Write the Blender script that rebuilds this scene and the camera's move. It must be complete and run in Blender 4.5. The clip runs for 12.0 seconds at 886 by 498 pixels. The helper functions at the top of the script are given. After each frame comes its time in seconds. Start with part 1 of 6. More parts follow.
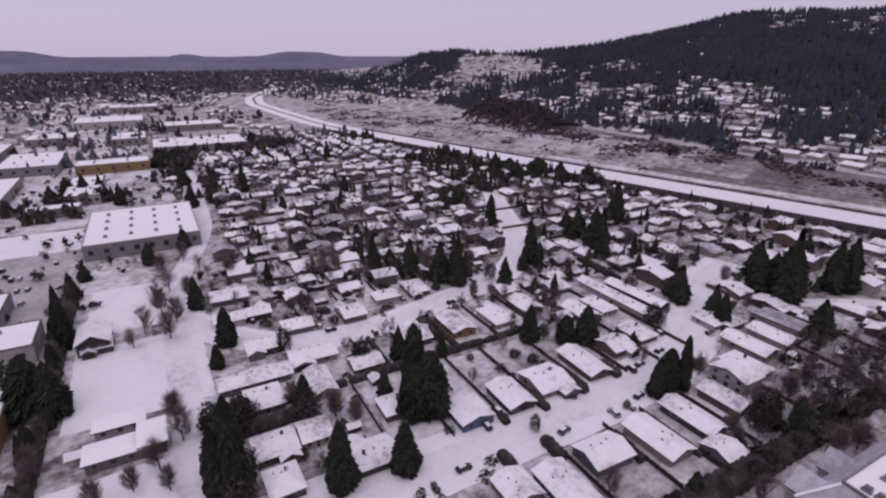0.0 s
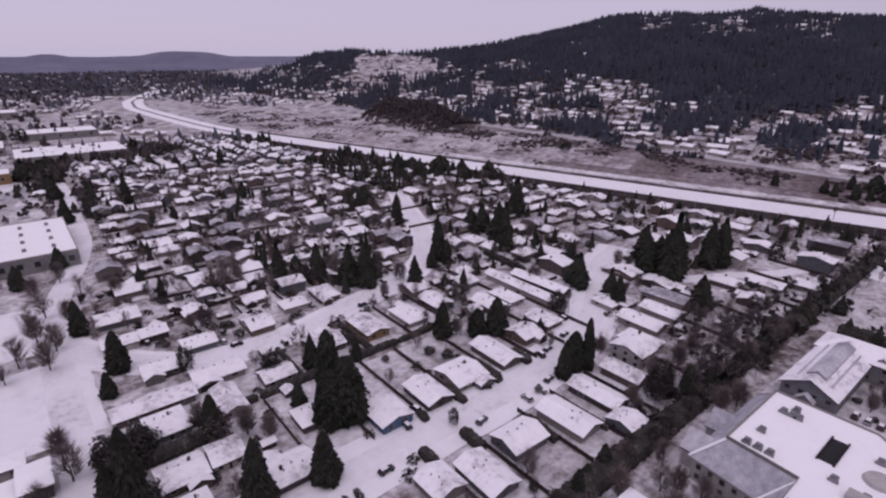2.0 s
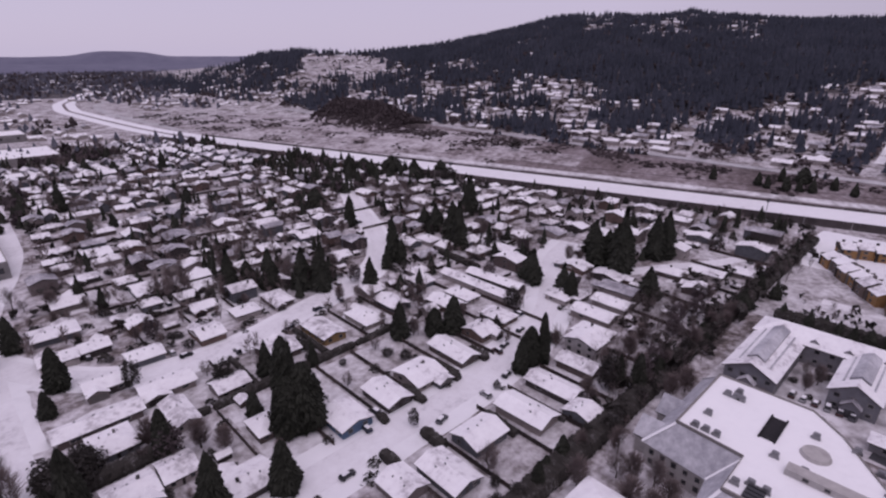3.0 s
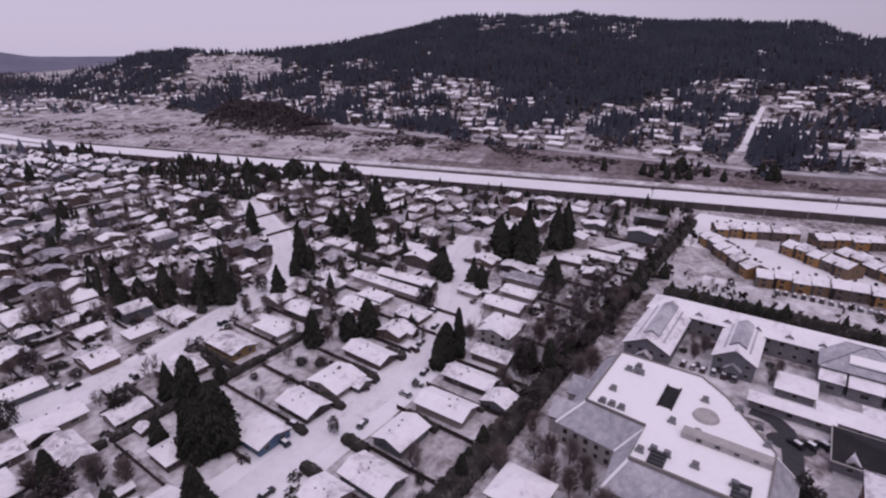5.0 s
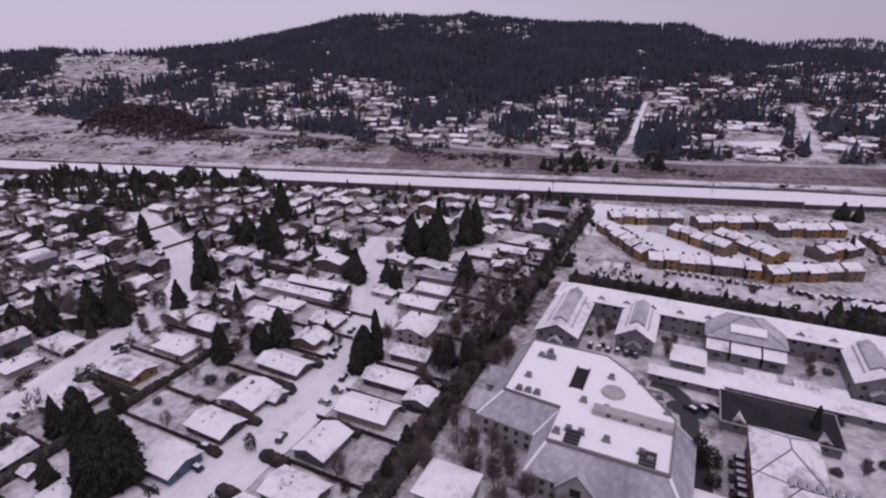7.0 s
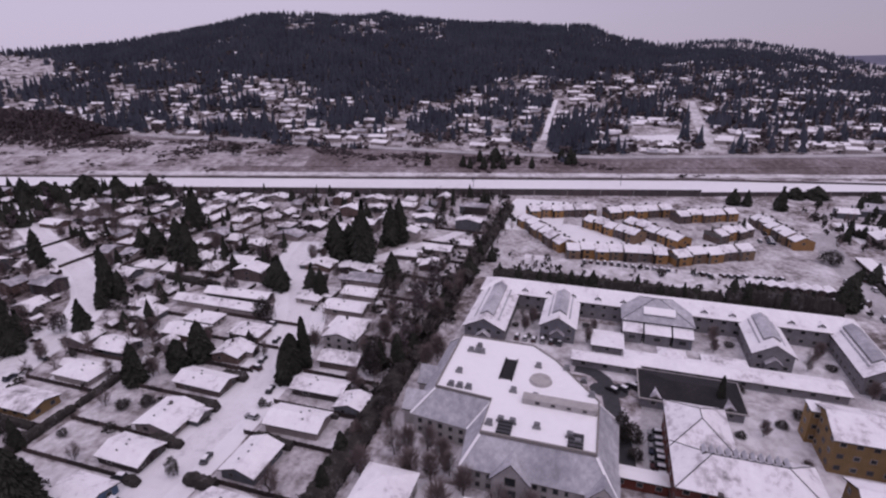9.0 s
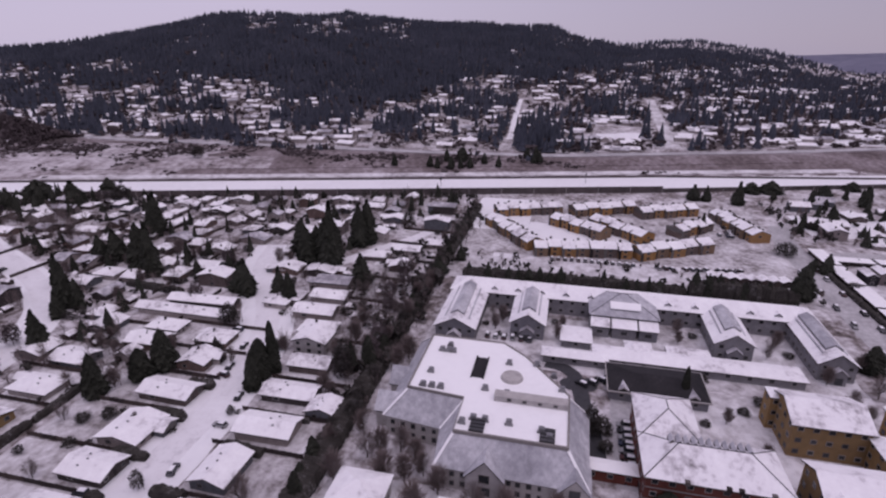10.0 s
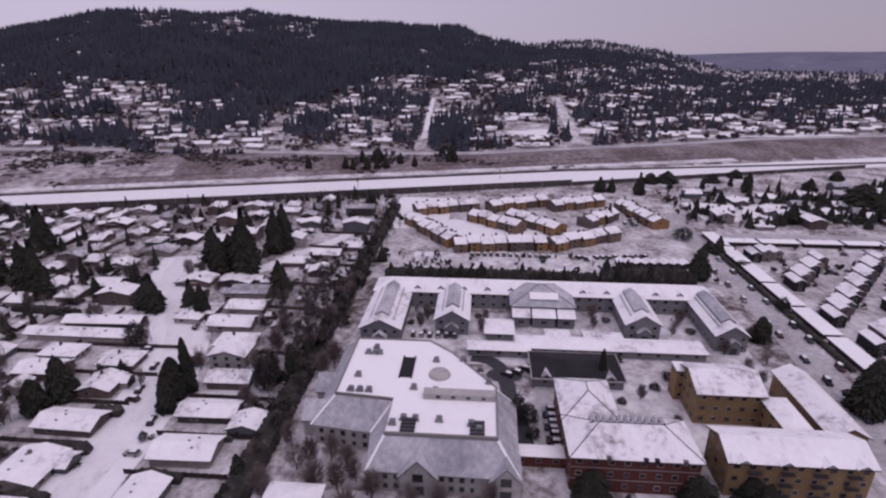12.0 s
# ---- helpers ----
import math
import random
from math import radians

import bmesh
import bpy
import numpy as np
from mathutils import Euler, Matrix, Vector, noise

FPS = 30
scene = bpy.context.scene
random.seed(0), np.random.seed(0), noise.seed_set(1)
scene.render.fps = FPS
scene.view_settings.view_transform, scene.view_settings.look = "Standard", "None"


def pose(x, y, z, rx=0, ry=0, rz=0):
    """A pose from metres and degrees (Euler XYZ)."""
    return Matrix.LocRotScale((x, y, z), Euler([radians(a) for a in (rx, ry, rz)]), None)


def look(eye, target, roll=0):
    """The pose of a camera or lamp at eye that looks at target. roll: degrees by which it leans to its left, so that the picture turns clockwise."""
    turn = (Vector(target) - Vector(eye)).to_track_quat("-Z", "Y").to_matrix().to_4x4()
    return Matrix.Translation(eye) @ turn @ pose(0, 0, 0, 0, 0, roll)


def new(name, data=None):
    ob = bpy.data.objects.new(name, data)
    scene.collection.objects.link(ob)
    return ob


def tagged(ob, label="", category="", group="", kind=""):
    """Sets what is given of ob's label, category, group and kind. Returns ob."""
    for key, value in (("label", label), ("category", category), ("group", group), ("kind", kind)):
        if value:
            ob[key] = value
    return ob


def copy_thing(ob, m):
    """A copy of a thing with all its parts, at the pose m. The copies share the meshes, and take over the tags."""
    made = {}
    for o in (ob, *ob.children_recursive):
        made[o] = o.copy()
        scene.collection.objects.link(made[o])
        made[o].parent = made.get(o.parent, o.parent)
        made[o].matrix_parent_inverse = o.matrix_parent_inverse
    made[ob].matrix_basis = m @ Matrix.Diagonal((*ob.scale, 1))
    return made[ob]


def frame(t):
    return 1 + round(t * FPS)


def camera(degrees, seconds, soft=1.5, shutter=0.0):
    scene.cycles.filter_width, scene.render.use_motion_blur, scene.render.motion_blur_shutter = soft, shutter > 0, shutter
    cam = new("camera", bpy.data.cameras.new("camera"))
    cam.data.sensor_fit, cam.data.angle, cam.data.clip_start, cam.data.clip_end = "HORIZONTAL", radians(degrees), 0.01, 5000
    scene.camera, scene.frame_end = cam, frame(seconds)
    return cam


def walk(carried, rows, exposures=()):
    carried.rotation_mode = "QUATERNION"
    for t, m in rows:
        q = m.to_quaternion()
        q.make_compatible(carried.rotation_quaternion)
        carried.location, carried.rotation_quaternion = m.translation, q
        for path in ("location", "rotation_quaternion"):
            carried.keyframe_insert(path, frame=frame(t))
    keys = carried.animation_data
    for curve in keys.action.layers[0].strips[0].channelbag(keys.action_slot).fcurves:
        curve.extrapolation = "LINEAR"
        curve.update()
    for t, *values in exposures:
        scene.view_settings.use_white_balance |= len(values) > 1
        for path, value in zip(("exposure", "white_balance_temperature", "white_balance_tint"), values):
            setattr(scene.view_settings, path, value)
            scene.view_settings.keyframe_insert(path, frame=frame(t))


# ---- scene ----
# x runs along the streets' east, y along their north; the drone hangs 100 m over the origin and turns.
cam = camera(79.6, 12.0, soft=2.3)
TURN = ((0.0, 0.0), (0.5, 2.69), (1.0, 5.3), (1.5, 7.87), (2.0, 10.5), (2.5, 13.15), (3.0, 15.69), (5.0, 25.97), (5.5, 28.5), (6.0, 31.06),
        (6.5, 33.62), (7.0, 36.04), (7.5, 38.45), (9.5, 46.4), (10.0, 48.2), (10.5, 50.55), (11.0, 52.9), (11.5, 55.23), (12.0, 57.27))
GRID = 28.5
walk(cam, [(t, pose(0, 0, 100, 69.65 - 0.013 * t, 0, -GRID - a)) for t, a in TURN],
     exposures=((0, 0.08, 6270, 35), (5, 0.13, 6270, 35), (12, 0.13, 6270, 35)))

# ---- overcast winter light ----
world = bpy.data.worlds.new("overcast_sky")
scene.world = world
world.use_nodes = True
wn, wl = world.node_tree.nodes, world.node_tree.links
sky = wn.new("ShaderNodeTexSky")
sky.sky_type, sky.sun_disc = "NISHITA", False
sky.sun_elevation, sky.sun_rotation = radians(35), radians(150)
cloud = wn.new("ShaderNodeMixRGB")
cloud.inputs[0].default_value = 0.93
cloud.inputs[2].default_value = (4.55, 4.5, 5.1, 1)
wl.new(sky.outputs[0], cloud.inputs[1])
# the cloud deck thickens towards the south
way, apart, deck = wn.new("ShaderNodeTexCoord"), wn.new("ShaderNodeSeparateXYZ"), wn.new("ShaderNodeMapRange")
deck.inputs["From Min"].default_value, deck.inputs["From Max"].default_value = -0.6, 0.5
deck.inputs["To Min"].default_value, deck.inputs["To Max"].default_value = 0.6, 1.0
dim = wn.new("ShaderNodeMixRGB")
dim.blend_type, dim.inputs[0].default_value = "MULTIPLY", 1.0
wl.new(way.outputs["Generated"], apart.inputs[0])
wl.new(apart.outputs["Y"], deck.inputs["Value"])
wl.new(cloud.outputs[0], dim.inputs[1])
wl.new(deck.outputs[0], dim.inputs[2])
wl.new(dim.outputs[0], wn["Background"].inputs[0])
wn["Background"].inputs[1].default_value = 0.105
sun = new("sun", bpy.data.lights.new("sun", "SUN"))
sun.data.energy, sun.data.angle, sun.data.color = 1.05, radians(70), (1, 0.97, 0.95)
sun.matrix_world = look((0, 0, 300), (60, 90, 0))


# ---- materials ----
def ramp(nt, src, stops):
    r = nt.nodes.new("ShaderNodeValToRGB")
    el = r.color_ramp.elements
    while len(el) < len(stops):
        el.new(0.5)
    for e, (p, c) in zip(el, stops):
        e.position, e.color = p, (*c, 1)
    nt.links.new(src, r.inputs[0])
    return r.outputs[0]


def noise_at(nt, scale, detail=4.0, rough=0.6):
    tc = nt.nodes.new("ShaderNodeNewGeometry")
    n = nt.nodes.new("ShaderNodeTexNoise")
    n.inputs["Scale"].default_value, n.inputs["Detail"].default_value, n.inputs["Roughness"].default_value = scale, detail, rough
    nt.links.new(tc.outputs["Position"], n.inputs["Vector"])
    return n.outputs["Fac"]


def mixed(nt, fac, a, b, mode="MIX"):
    m = nt.nodes.new("ShaderNodeMixRGB")
    m.blend_type = mode
    for i, v in ((0, fac), (1, a), (2, b)):
        if isinstance(v, (int, float)):
            m.inputs[i].default_value = v
        elif isinstance(v, tuple):
            m.inputs[i].default_value = (*v, 1)
        else:
            nt.links.new(v, m.inputs[i])
    return m.outputs[0]


def base(name, rough=0.9):
    m = bpy.data.materials.new(name)
    m.use_nodes = True
    b = m.node_tree.nodes["Principled BSDF"]
    b.inputs["Roughness"].default_value = rough
    b.inputs["Specular IOR Level"].default_value = 0.15
    return m, m.node_tree, b


def finish(nt, b, col, bump=None, strength=0.3, dist=0.1):
    nt.links.new(col, b.inputs["Base Color"])
    if bump is not None:
        bp = nt.nodes.new("ShaderNodeBump")
        bp.inputs["Strength"].default_value, bp.inputs["Distance"].default_value = strength, dist
        nt.links.new(bump, bp.inputs["Height"])
        nt.links.new(bp.outputs[0], b.inputs["Normal"])


def patchy(name, stops, coarse, fine, rough=0.9, blend=0.5, bump=0.3, dist=0.15, vary=0.0):
    """A surface whose colours follow the sum of a coarse and a fine noise; vary shifts it piece by piece."""
    m, nt, b = base(name, rough)
    f = noise_at(nt, fine, 5, 0.65)
    s = mixed(nt, blend, noise_at(nt, coarse, 3), f)
    if vary:
        info, shift = nt.nodes.new("ShaderNodeObjectInfo"), nt.nodes.new("ShaderNodeMath")
        shift.operation = "MULTIPLY_ADD"
        shift.inputs[1].default_value = vary
        nt.links.new(info.outputs["Random"], shift.inputs[0])
        nt.links.new(s, shift.inputs[2])
        s = shift.outputs[0]
    finish(nt, b, ramp(nt, s, stops), f, bump, dist)
    return m


def varied(name, colours, coarse=0.5, amount=0.35, rough=0.8, bump=0.25):
    """Paint or cladding whose colour is drawn piece by piece, with stains over it."""
    m, nt, b = base(name, rough)
    info = nt.nodes.new("ShaderNodeObjectInfo")
    n = len(colours)
    c = ramp(nt, info.outputs["Random"], [(i / n, c) for i, c in enumerate(colours)])
    c.node.color_ramp.interpolation = "CONSTANT"
    f = noise_at(nt, coarse, 5, 0.7)
    st = ramp(nt, f, ((0.3, (1 - amount,) * 3), (0.65, (1, 1, 1))))
    finish(nt, b, mixed(nt, 1.0, c, st, "MULTIPLY"), f, bump, 0.05)
    return m


SNOW = patchy("fresh_snow", ((0.25, (0.62, 0.62, 0.65)), (0.55, (0.8, 0.8, 0.82)), (0.8, (0.86, 0.86, 0.87))), 0.06, 0.8, 0.7)
YARD = patchy("snowy_yard_ground", ((0.34, (0.05, 0.042, 0.04)), (0.43, (0.17, 0.145, 0.14)), (0.5, (0.38, 0.355, 0.365)), (0.58, (0.6, 0.58, 0.6)), (0.7, (0.78, 0.77, 0.79))), 0.05, 0.3, 0.9, 0.5)
FIELD = patchy("snowfield", ((0.25, (0.6, 0.59, 0.61)), (0.45, (0.76, 0.76, 0.78)), (0.75, (0.83, 0.83, 0.84))), 0.03, 0.25, 0.8)
PACKED = patchy("packed_road_snow", ((0.28, (0.42, 0.41, 0.43)), (0.45, (0.7, 0.69, 0.71)), (0.7, (0.8, 0.8, 0.82))), 0.05, 0.45, 0.7)
SLUSH = patchy("slushy_road", ((0.3, (0.2, 0.19, 0.2)), (0.5, (0.4, 0.39, 0.4)), (0.72, (0.62, 0.61, 0.63))), 0.05, 0.5, 0.6)
FREEWAY = patchy("snowy_freeway", ((0.25, (0.66, 0.65, 0.67)), (0.5, (0.78, 0.78, 0.8)), (0.8, (0.84, 0.84, 0.86))), 0.012, 0.2, 0.7)
BRUSH = patchy("brushy_bank", ((0.34, (0.07, 0.055, 0.055)), (0.47, (0.15, 0.122, 0.124)), (0.58, (0.26, 0.225, 0.235)), (0.74, (0.52, 0.49, 0.51))), 0.02, 0.22, 0.95)
BANK = patchy("snowy_weed_bank", ((0.34, (0.09, 0.072, 0.072)), (0.44, (0.22, 0.19, 0.195)), (0.54, (0.43, 0.4, 0.415)), (0.7, (0.68, 0.66, 0.68))), 0.025, 0.16, 0.95)
# near-black ground for the woods and beyond 1500 m, paling to snow
DARKFLOOR = patchy("forest_floor", ((0.4, (0.03, 0.028, 0.03)), (0.52, (0.07, 0.063, 0.066)), (0.62, (0.2, 0.185, 0.19)), (0.74, (0.55, 0.54, 0.56))), 0.01, 0.06, 0.95)
SLATE = patchy("grey_slate_shingles", ((0.3, (0.2, 0.2, 0.222)), (0.48, (0.37, 0.37, 0.4)), (0.6, (0.54, 0.54, 0.57)), (0.78, (0.74, 0.74, 0.76))), 0.06, 0.7, 0.8, 0.4)
TRAMPLED = patchy("trampled_snow", ((0.32, (0.16, 0.145, 0.145)), (0.44, (0.42, 0.4, 0.41)), (0.56, (0.68, 0.67, 0.69)), (0.75, (0.8, 0.8, 0.81))), 0.04, 0.25, 0.85)
LAWN = patchy("thin_snow_on_grass", ((0.36, (0.1, 0.09, 0.085)), (0.45, (0.24, 0.22, 0.22)), (0.54, (0.44, 0.42, 0.43)), (0.66, (0.66, 0.65, 0.67)), (0.8, (0.78, 0.78, 0.79))), 0.07, 0.35, 0.9, 0.5, vary=0.16)
DIRT = patchy("brown_scrub", ((0.3, (0.05, 0.041, 0.042)), (0.55, (0.095, 0.08, 0.08)), (0.8, (0.26, 0.24, 0.245))), 0.04, 0.3, 0.95)
WETROAD = patchy("wet_asphalt", ((0.3, (0.035, 0.035, 0.04)), (0.6, (0.06, 0.06, 0.065)), (0.85, (0.2, 0.2, 0.21))), 0.08, 0.6, 0.5)
ROOFSNOW = patchy("roof_snow", ((0.33, (0.17, 0.16, 0.165)), (0.42, (0.48, 0.46, 0.48)), (0.52, (0.78, 0.77, 0.79)), (0.7, (0.87, 0.87, 0.88))), 0.12, 0.6, 0.7, 0.45, vary=0.1)
THINSNOW = patchy("thin_snow_on_shingles", ((0.3, (0.13, 0.125, 0.14)), (0.46, (0.3, 0.29, 0.315)), (0.58, (0.55, 0.54, 0.57)), (0.75, (0.76, 0.76, 0.78))), 0.08, 0.5, 0.8, 0.45)
FLATSNOW = patchy("flat_roof_snow", ((0.2, (0.76, 0.76, 0.77)), (0.5, (0.85, 0.85, 0.86)), (0.8, (0.88, 0.88, 0.88))), 0.05, 0.5, 0.6)
SHINGLE = patchy("dark_shingles", ((0.3, (0.016, 0.016, 0.018)), (0.6, (0.032, 0.03, 0.033)), (0.85, (0.12, 0.12, 0.125))), 0.15, 1.5, 0.85)
PAINT = varied("house_paint", ((0.12, 0.095, 0.09), (0.3, 0.26, 0.25), (0.07, 0.06, 0.06), (0.4, 0.36, 0.35), (0.2, 0.17, 0.165), (0.13, 0.135, 0.15), (0.17, 0.12, 0.105)), 0.6)
FASCIA = varied("eave_timber", ((0.06, 0.052, 0.05), (0.12, 0.105, 0.1), (0.035, 0.03, 0.03), (0.16, 0.15, 0.145)), 0.8)
OCHRE = varied("ochre_siding", ((0.36, 0.2, 0.08), (0.22, 0.15, 0.1), (0.33, 0.19, 0.085), (0.15, 0.115, 0.1)), 0.4, 0.35)
YELLOW = varied("yellow_siding", ((0.3, 0.195, 0.09), (0.27, 0.18, 0.09)), 0.4, 0.25)
BRICK = varied("red_brick", ((0.15, 0.048, 0.036), (0.135, 0.047, 0.037)), 0.6, 0.35)
GREYSIDING = varied("grey_siding", ((0.2, 0.2, 0.22), (0.24, 0.235, 0.25)), 0.4, 0.3)
PALESIDING = varied("pale_siding", ((0.4, 0.38, 0.38), (0.44, 0.42, 0.41)), 0.4, 0.3)
CONCRETE = varied("concrete", ((0.3, 0.28, 0.28), (0.26, 0.25, 0.25)), 0.2, 0.4)
DARKWALL = varied("sound_barrier", ((0.11, 0.095, 0.095), (0.13, 0.11, 0.11)), 0.1, 0.5)
WOOD = varied("weathered_fence_wood", ((0.06, 0.045, 0.042), (0.045, 0.036, 0.035), (0.08, 0.062, 0.057)), 0.8)
GLASS, _nt, _b = base("window_glass", 0.12)
_b.inputs["Base Color"].default_value = (0.025, 0.027, 0.032, 1)
_b.inputs["Specular IOR Level"].default_value = 0.5
FRAME = varied("window_frame_paint", ((0.24, 0.225, 0.215), (0.15, 0.135, 0.13), (0.34, 0.32, 0.31)), 1.0, 0.2)
BLUE = varied("blue_siding", ((0.1, 0.16, 0.25), (0.1, 0.155, 0.24)), 0.6, 0.3)
METAL, _nt, _b = base("galvanised_steel", 0.45)
_b.inputs["Base Color"].default_value, _b.inputs["Metallic"].default_value = (0.25, 0.25, 0.26, 1), 0.8
NEEDLE = patchy("conifer_needles", ((0.3, (0.017, 0.018, 0.014)), (0.55, (0.034, 0.036, 0.028)), (0.8, (0.08, 0.082, 0.072))), 0.15, 1.2, 0.9)
# needle colour lifted and blued to paint distance haze over the hillside
FARNEEDLE = patchy("haze_blue_conifer", ((0.3, (0.034, 0.039, 0.05)), (0.5, (0.055, 0.061, 0.08)), (0.66, (0.085, 0.09, 0.112)), (0.82, (0.2, 0.2, 0.225))), 0.012, 0.16, 0.95)
# a still paler, bluer needle colour: valley haze painted in
HAZED = patchy("haze_pale_conifer", ((0.3, (0.06, 0.064, 0.082)), (0.5, (0.1, 0.103, 0.13)), (0.66, (0.17, 0.172, 0.2)), (0.82, (0.34, 0.34, 0.37))), 0.008, 0.1, 0.95)
SHRUB = patchy("evergreen_shrub", ((0.3, (0.024, 0.022, 0.02)), (0.55, (0.045, 0.041, 0.037)), (0.82, (0.3, 0.29, 0.3))), 0.3, 1.5, 0.9)
BARK = patchy("bark", ((0.3, (0.05, 0.04, 0.035)), (0.7, (0.12, 0.1, 0.09))), 0.5, 3.0, 0.95)
TWIG = patchy("bare_twigs", ((0.3, (0.11, 0.085, 0.08)), (0.6, (0.19, 0.155, 0.15)), (0.85, (0.5, 0.48, 0.49))), 0.2, 1.5, 0.95)
FARTWIG = patchy("far_bare_woods", ((0.3, (0.055, 0.044, 0.047)), (0.6, (0.105, 0.085, 0.088)), (0.85, (0.22, 0.2, 0.21))), 0.02, 0.4, 0.95)
# aerial haze is mixed into this blue-grey base colour
RIDGE = patchy("haze_tinted_ridge", ((0.3, (0.115, 0.115, 0.165)), (0.55, (0.16, 0.16, 0.215)), (0.8, (0.25, 0.245, 0.295))), 0.0025, 0.012, 1.0)
CARPAINT = varied("car_paint", ((0.02, 0.02, 0.023), (0.05, 0.05, 0.055), (0.3, 0.3, 0.31), (0.03, 0.035, 0.06), (0.07, 0.03, 0.03), (0.09, 0.09, 0.1)), 1.0, 0.2, 0.35)
RUBBER = varied("tyre_rubber", ((0.02, 0.02, 0.02), (0.025, 0.025, 0.025)), 2.0)


# ---- mesh helpers ----
def part(name, bm, material, parent=None, label=""):
    me = bpy.data.meshes.new(name)
    bm.to_mesh(me)
    bm.free()
    for m in (material if isinstance(material, (list, tuple)) else (material,)):
        me.materials.append(m)
    ob = new(name, me)
    if parent is not None:
        ob.parent = parent
    if label:
        ob["label"] = label
    return ob


def shared(name, ob, parent, m):
    """Another piece on the same mesh."""
    o = new(name, ob.data)
    o.parent, o.matrix_basis = parent, m
    return o


def box(bm, x0, y0, z0, x1, y1, z1, mi=0):
    v = [bm.verts.new(p) for p in ((x0, y0, z0), (x1, y0, z0), (x1, y1, z0), (x0, y1, z0), (x0, y0, z1), (x1, y0, z1), (x1, y1, z1), (x0, y1, z1))]
    for q in ((3, 2, 1, 0), (4, 5, 6, 7), (0, 1, 5, 4), (1, 2, 6, 5), (2, 3, 7, 6), (3, 0, 4, 7)):
        bm.faces.new([v[i] for i in q]).material_index = mi
    return v


def prism(bm, poly, z0, z1, mi=0, top=None):
    lo = [bm.verts.new((x, y, z0)) for x, y in poly]
    hi = [bm.verts.new((x, y, z1)) for x, y in (top or poly)]
    n = len(poly)
    for i in range(n):
        bm.faces.new((lo[i], lo[(i + 1) % n], hi[(i + 1) % n], hi[i])).material_index = mi
    bm.faces.new(hi).material_index = mi
    bm.faces.new(lo[::-1]).material_index = mi
    return lo, hi


def slab(bm, a, b, c, d, thick, mi=0):
    """A sloping roof plate over the four corners, thickened downwards."""
    hi = [bm.verts.new(p) for p in (a, b, c, d)]
    lo = [bm.verts.new((p[0], p[1], p[2] - thick)) for p in (a, b, c, d)]
    bm.faces.new(hi).material_index = mi
    bm.faces.new(lo[::-1]).material_index = 1
    for i in range(4):
        j = (i + 1) % 4
        bm.faces.new((hi[j], hi[i], lo[i], lo[j])).material_index = 1


def gable_roof(bm, x0, y0, x1, y1, z, rise, over=0.6, thick=0.3, along="x"):
    """Two plates that meet in a ridge."""
    if along == "x":
        ym, k = (y0 + y1) / 2, rise / ((y1 - y0) / 2)
        e = z - over * k
        slab(bm, (x0 - over, y0 - over, e), (x1 + over, y0 - over, e), (x1 + over, ym, z + rise), (x0 - over, ym, z + rise), thick)
        slab(bm, (x1 + over, y1 + over, e), (x0 - over, y1 + over, e), (x0 - over, ym, z + rise), (x1 + over, ym, z + rise), thick)
    else:
        xm, k = (x0 + x1) / 2, rise / ((x1 - x0) / 2)
        e = z - over * k
        slab(bm, (x0 - over, y1 + over, e), (x0 - over, y0 - over, e), (xm, y0 - over, z + rise), (xm, y1 + over, z + rise), thick)
        slab(bm, (x1 + over, y0 - over, e), (x1 + over, y1 + over, e), (xm, y1 + over, z + rise), (xm, y0 - over, z + rise), thick)


def gable_walls(bm, x0, y0, x1, y1, z, rise, along="x"):
    if along == "x":
        ym = (y0 + y1) / 2
        sec = [(y0, 0), (y1, 0), (y1, z), (ym, z + rise), (y0, z)]
        a = [bm.verts.new((x0, p, q)) for p, q in sec]
        b = [bm.verts.new((x1, p, q)) for p, q in sec]
    else:
        xm = (x0 + x1) / 2
        sec = [(x1, 0), (x0, 0), (x0, z), (xm, z + rise), (x1, z)]
        a = [bm.verts.new((p, y0, q)) for p, q in sec]
        b = [bm.verts.new((p, y1, q)) for p, q in sec]
    for i in range(5):
        j = (i + 1) % 5
        bm.faces.new((a[i], a[j], b[j], b[i]))
    bm.faces.new(a[::-1])
    bm.faces.new(b)
    bmesh.ops.recalc_face_normals(bm, faces=bm.faces)


def hip_roof(bm, x0, y0, x1, y1, z, rise, over=0.6, thick=0.3):
    x0, y0, x1, y1 = x0 - over, y0 - over, x1 + over, y1 + over
    w, l = x1 - x0, y1 - y0
    if w >= l:
        r = [(x0 + l / 2, (y0 + y1) / 2), (x1 - l / 2, (y0 + y1) / 2)]
    else:
        r = [((x0 + x1) / 2, y0 + w / 2), ((x0 + x1) / 2, y1 - w / 2)]
    zz = z - 0.2
    lo = [bm.verts.new((x, y, zz - thick)) for x, y in ((x0, y0), (x1, y0), (x1, y1), (x0, y1))]
    hi = [bm.verts.new((x, y, zz)) for x, y in ((x0, y0), (x1, y0), (x1, y1), (x0, y1))]
    t = [bm.verts.new((*p, z + rise)) for p in r]
    for i in range(4):
        bm.faces.new((lo[i], lo[(i + 1) % 4], hi[(i + 1) % 4], hi[i])).material_index = 1
    if w >= l:
        fs = ((hi[0], hi[1], t[1], t[0]), (hi[1], hi[2], t[1]), (hi[2], hi[3], t[0], t[1]), (hi[3], hi[0], t[0]))
    else:
        fs = ((hi[0], hi[1], t[0]), (hi[1], hi[2], t[1], t[0]), (hi[2], hi[3], t[1]), (hi[3], hi[0], t[0], t[1]))
    for f in fs:
        bm.faces.new(f)
    bm.faces.new(lo[::-1]).material_index = 1


WINDOWS = {}


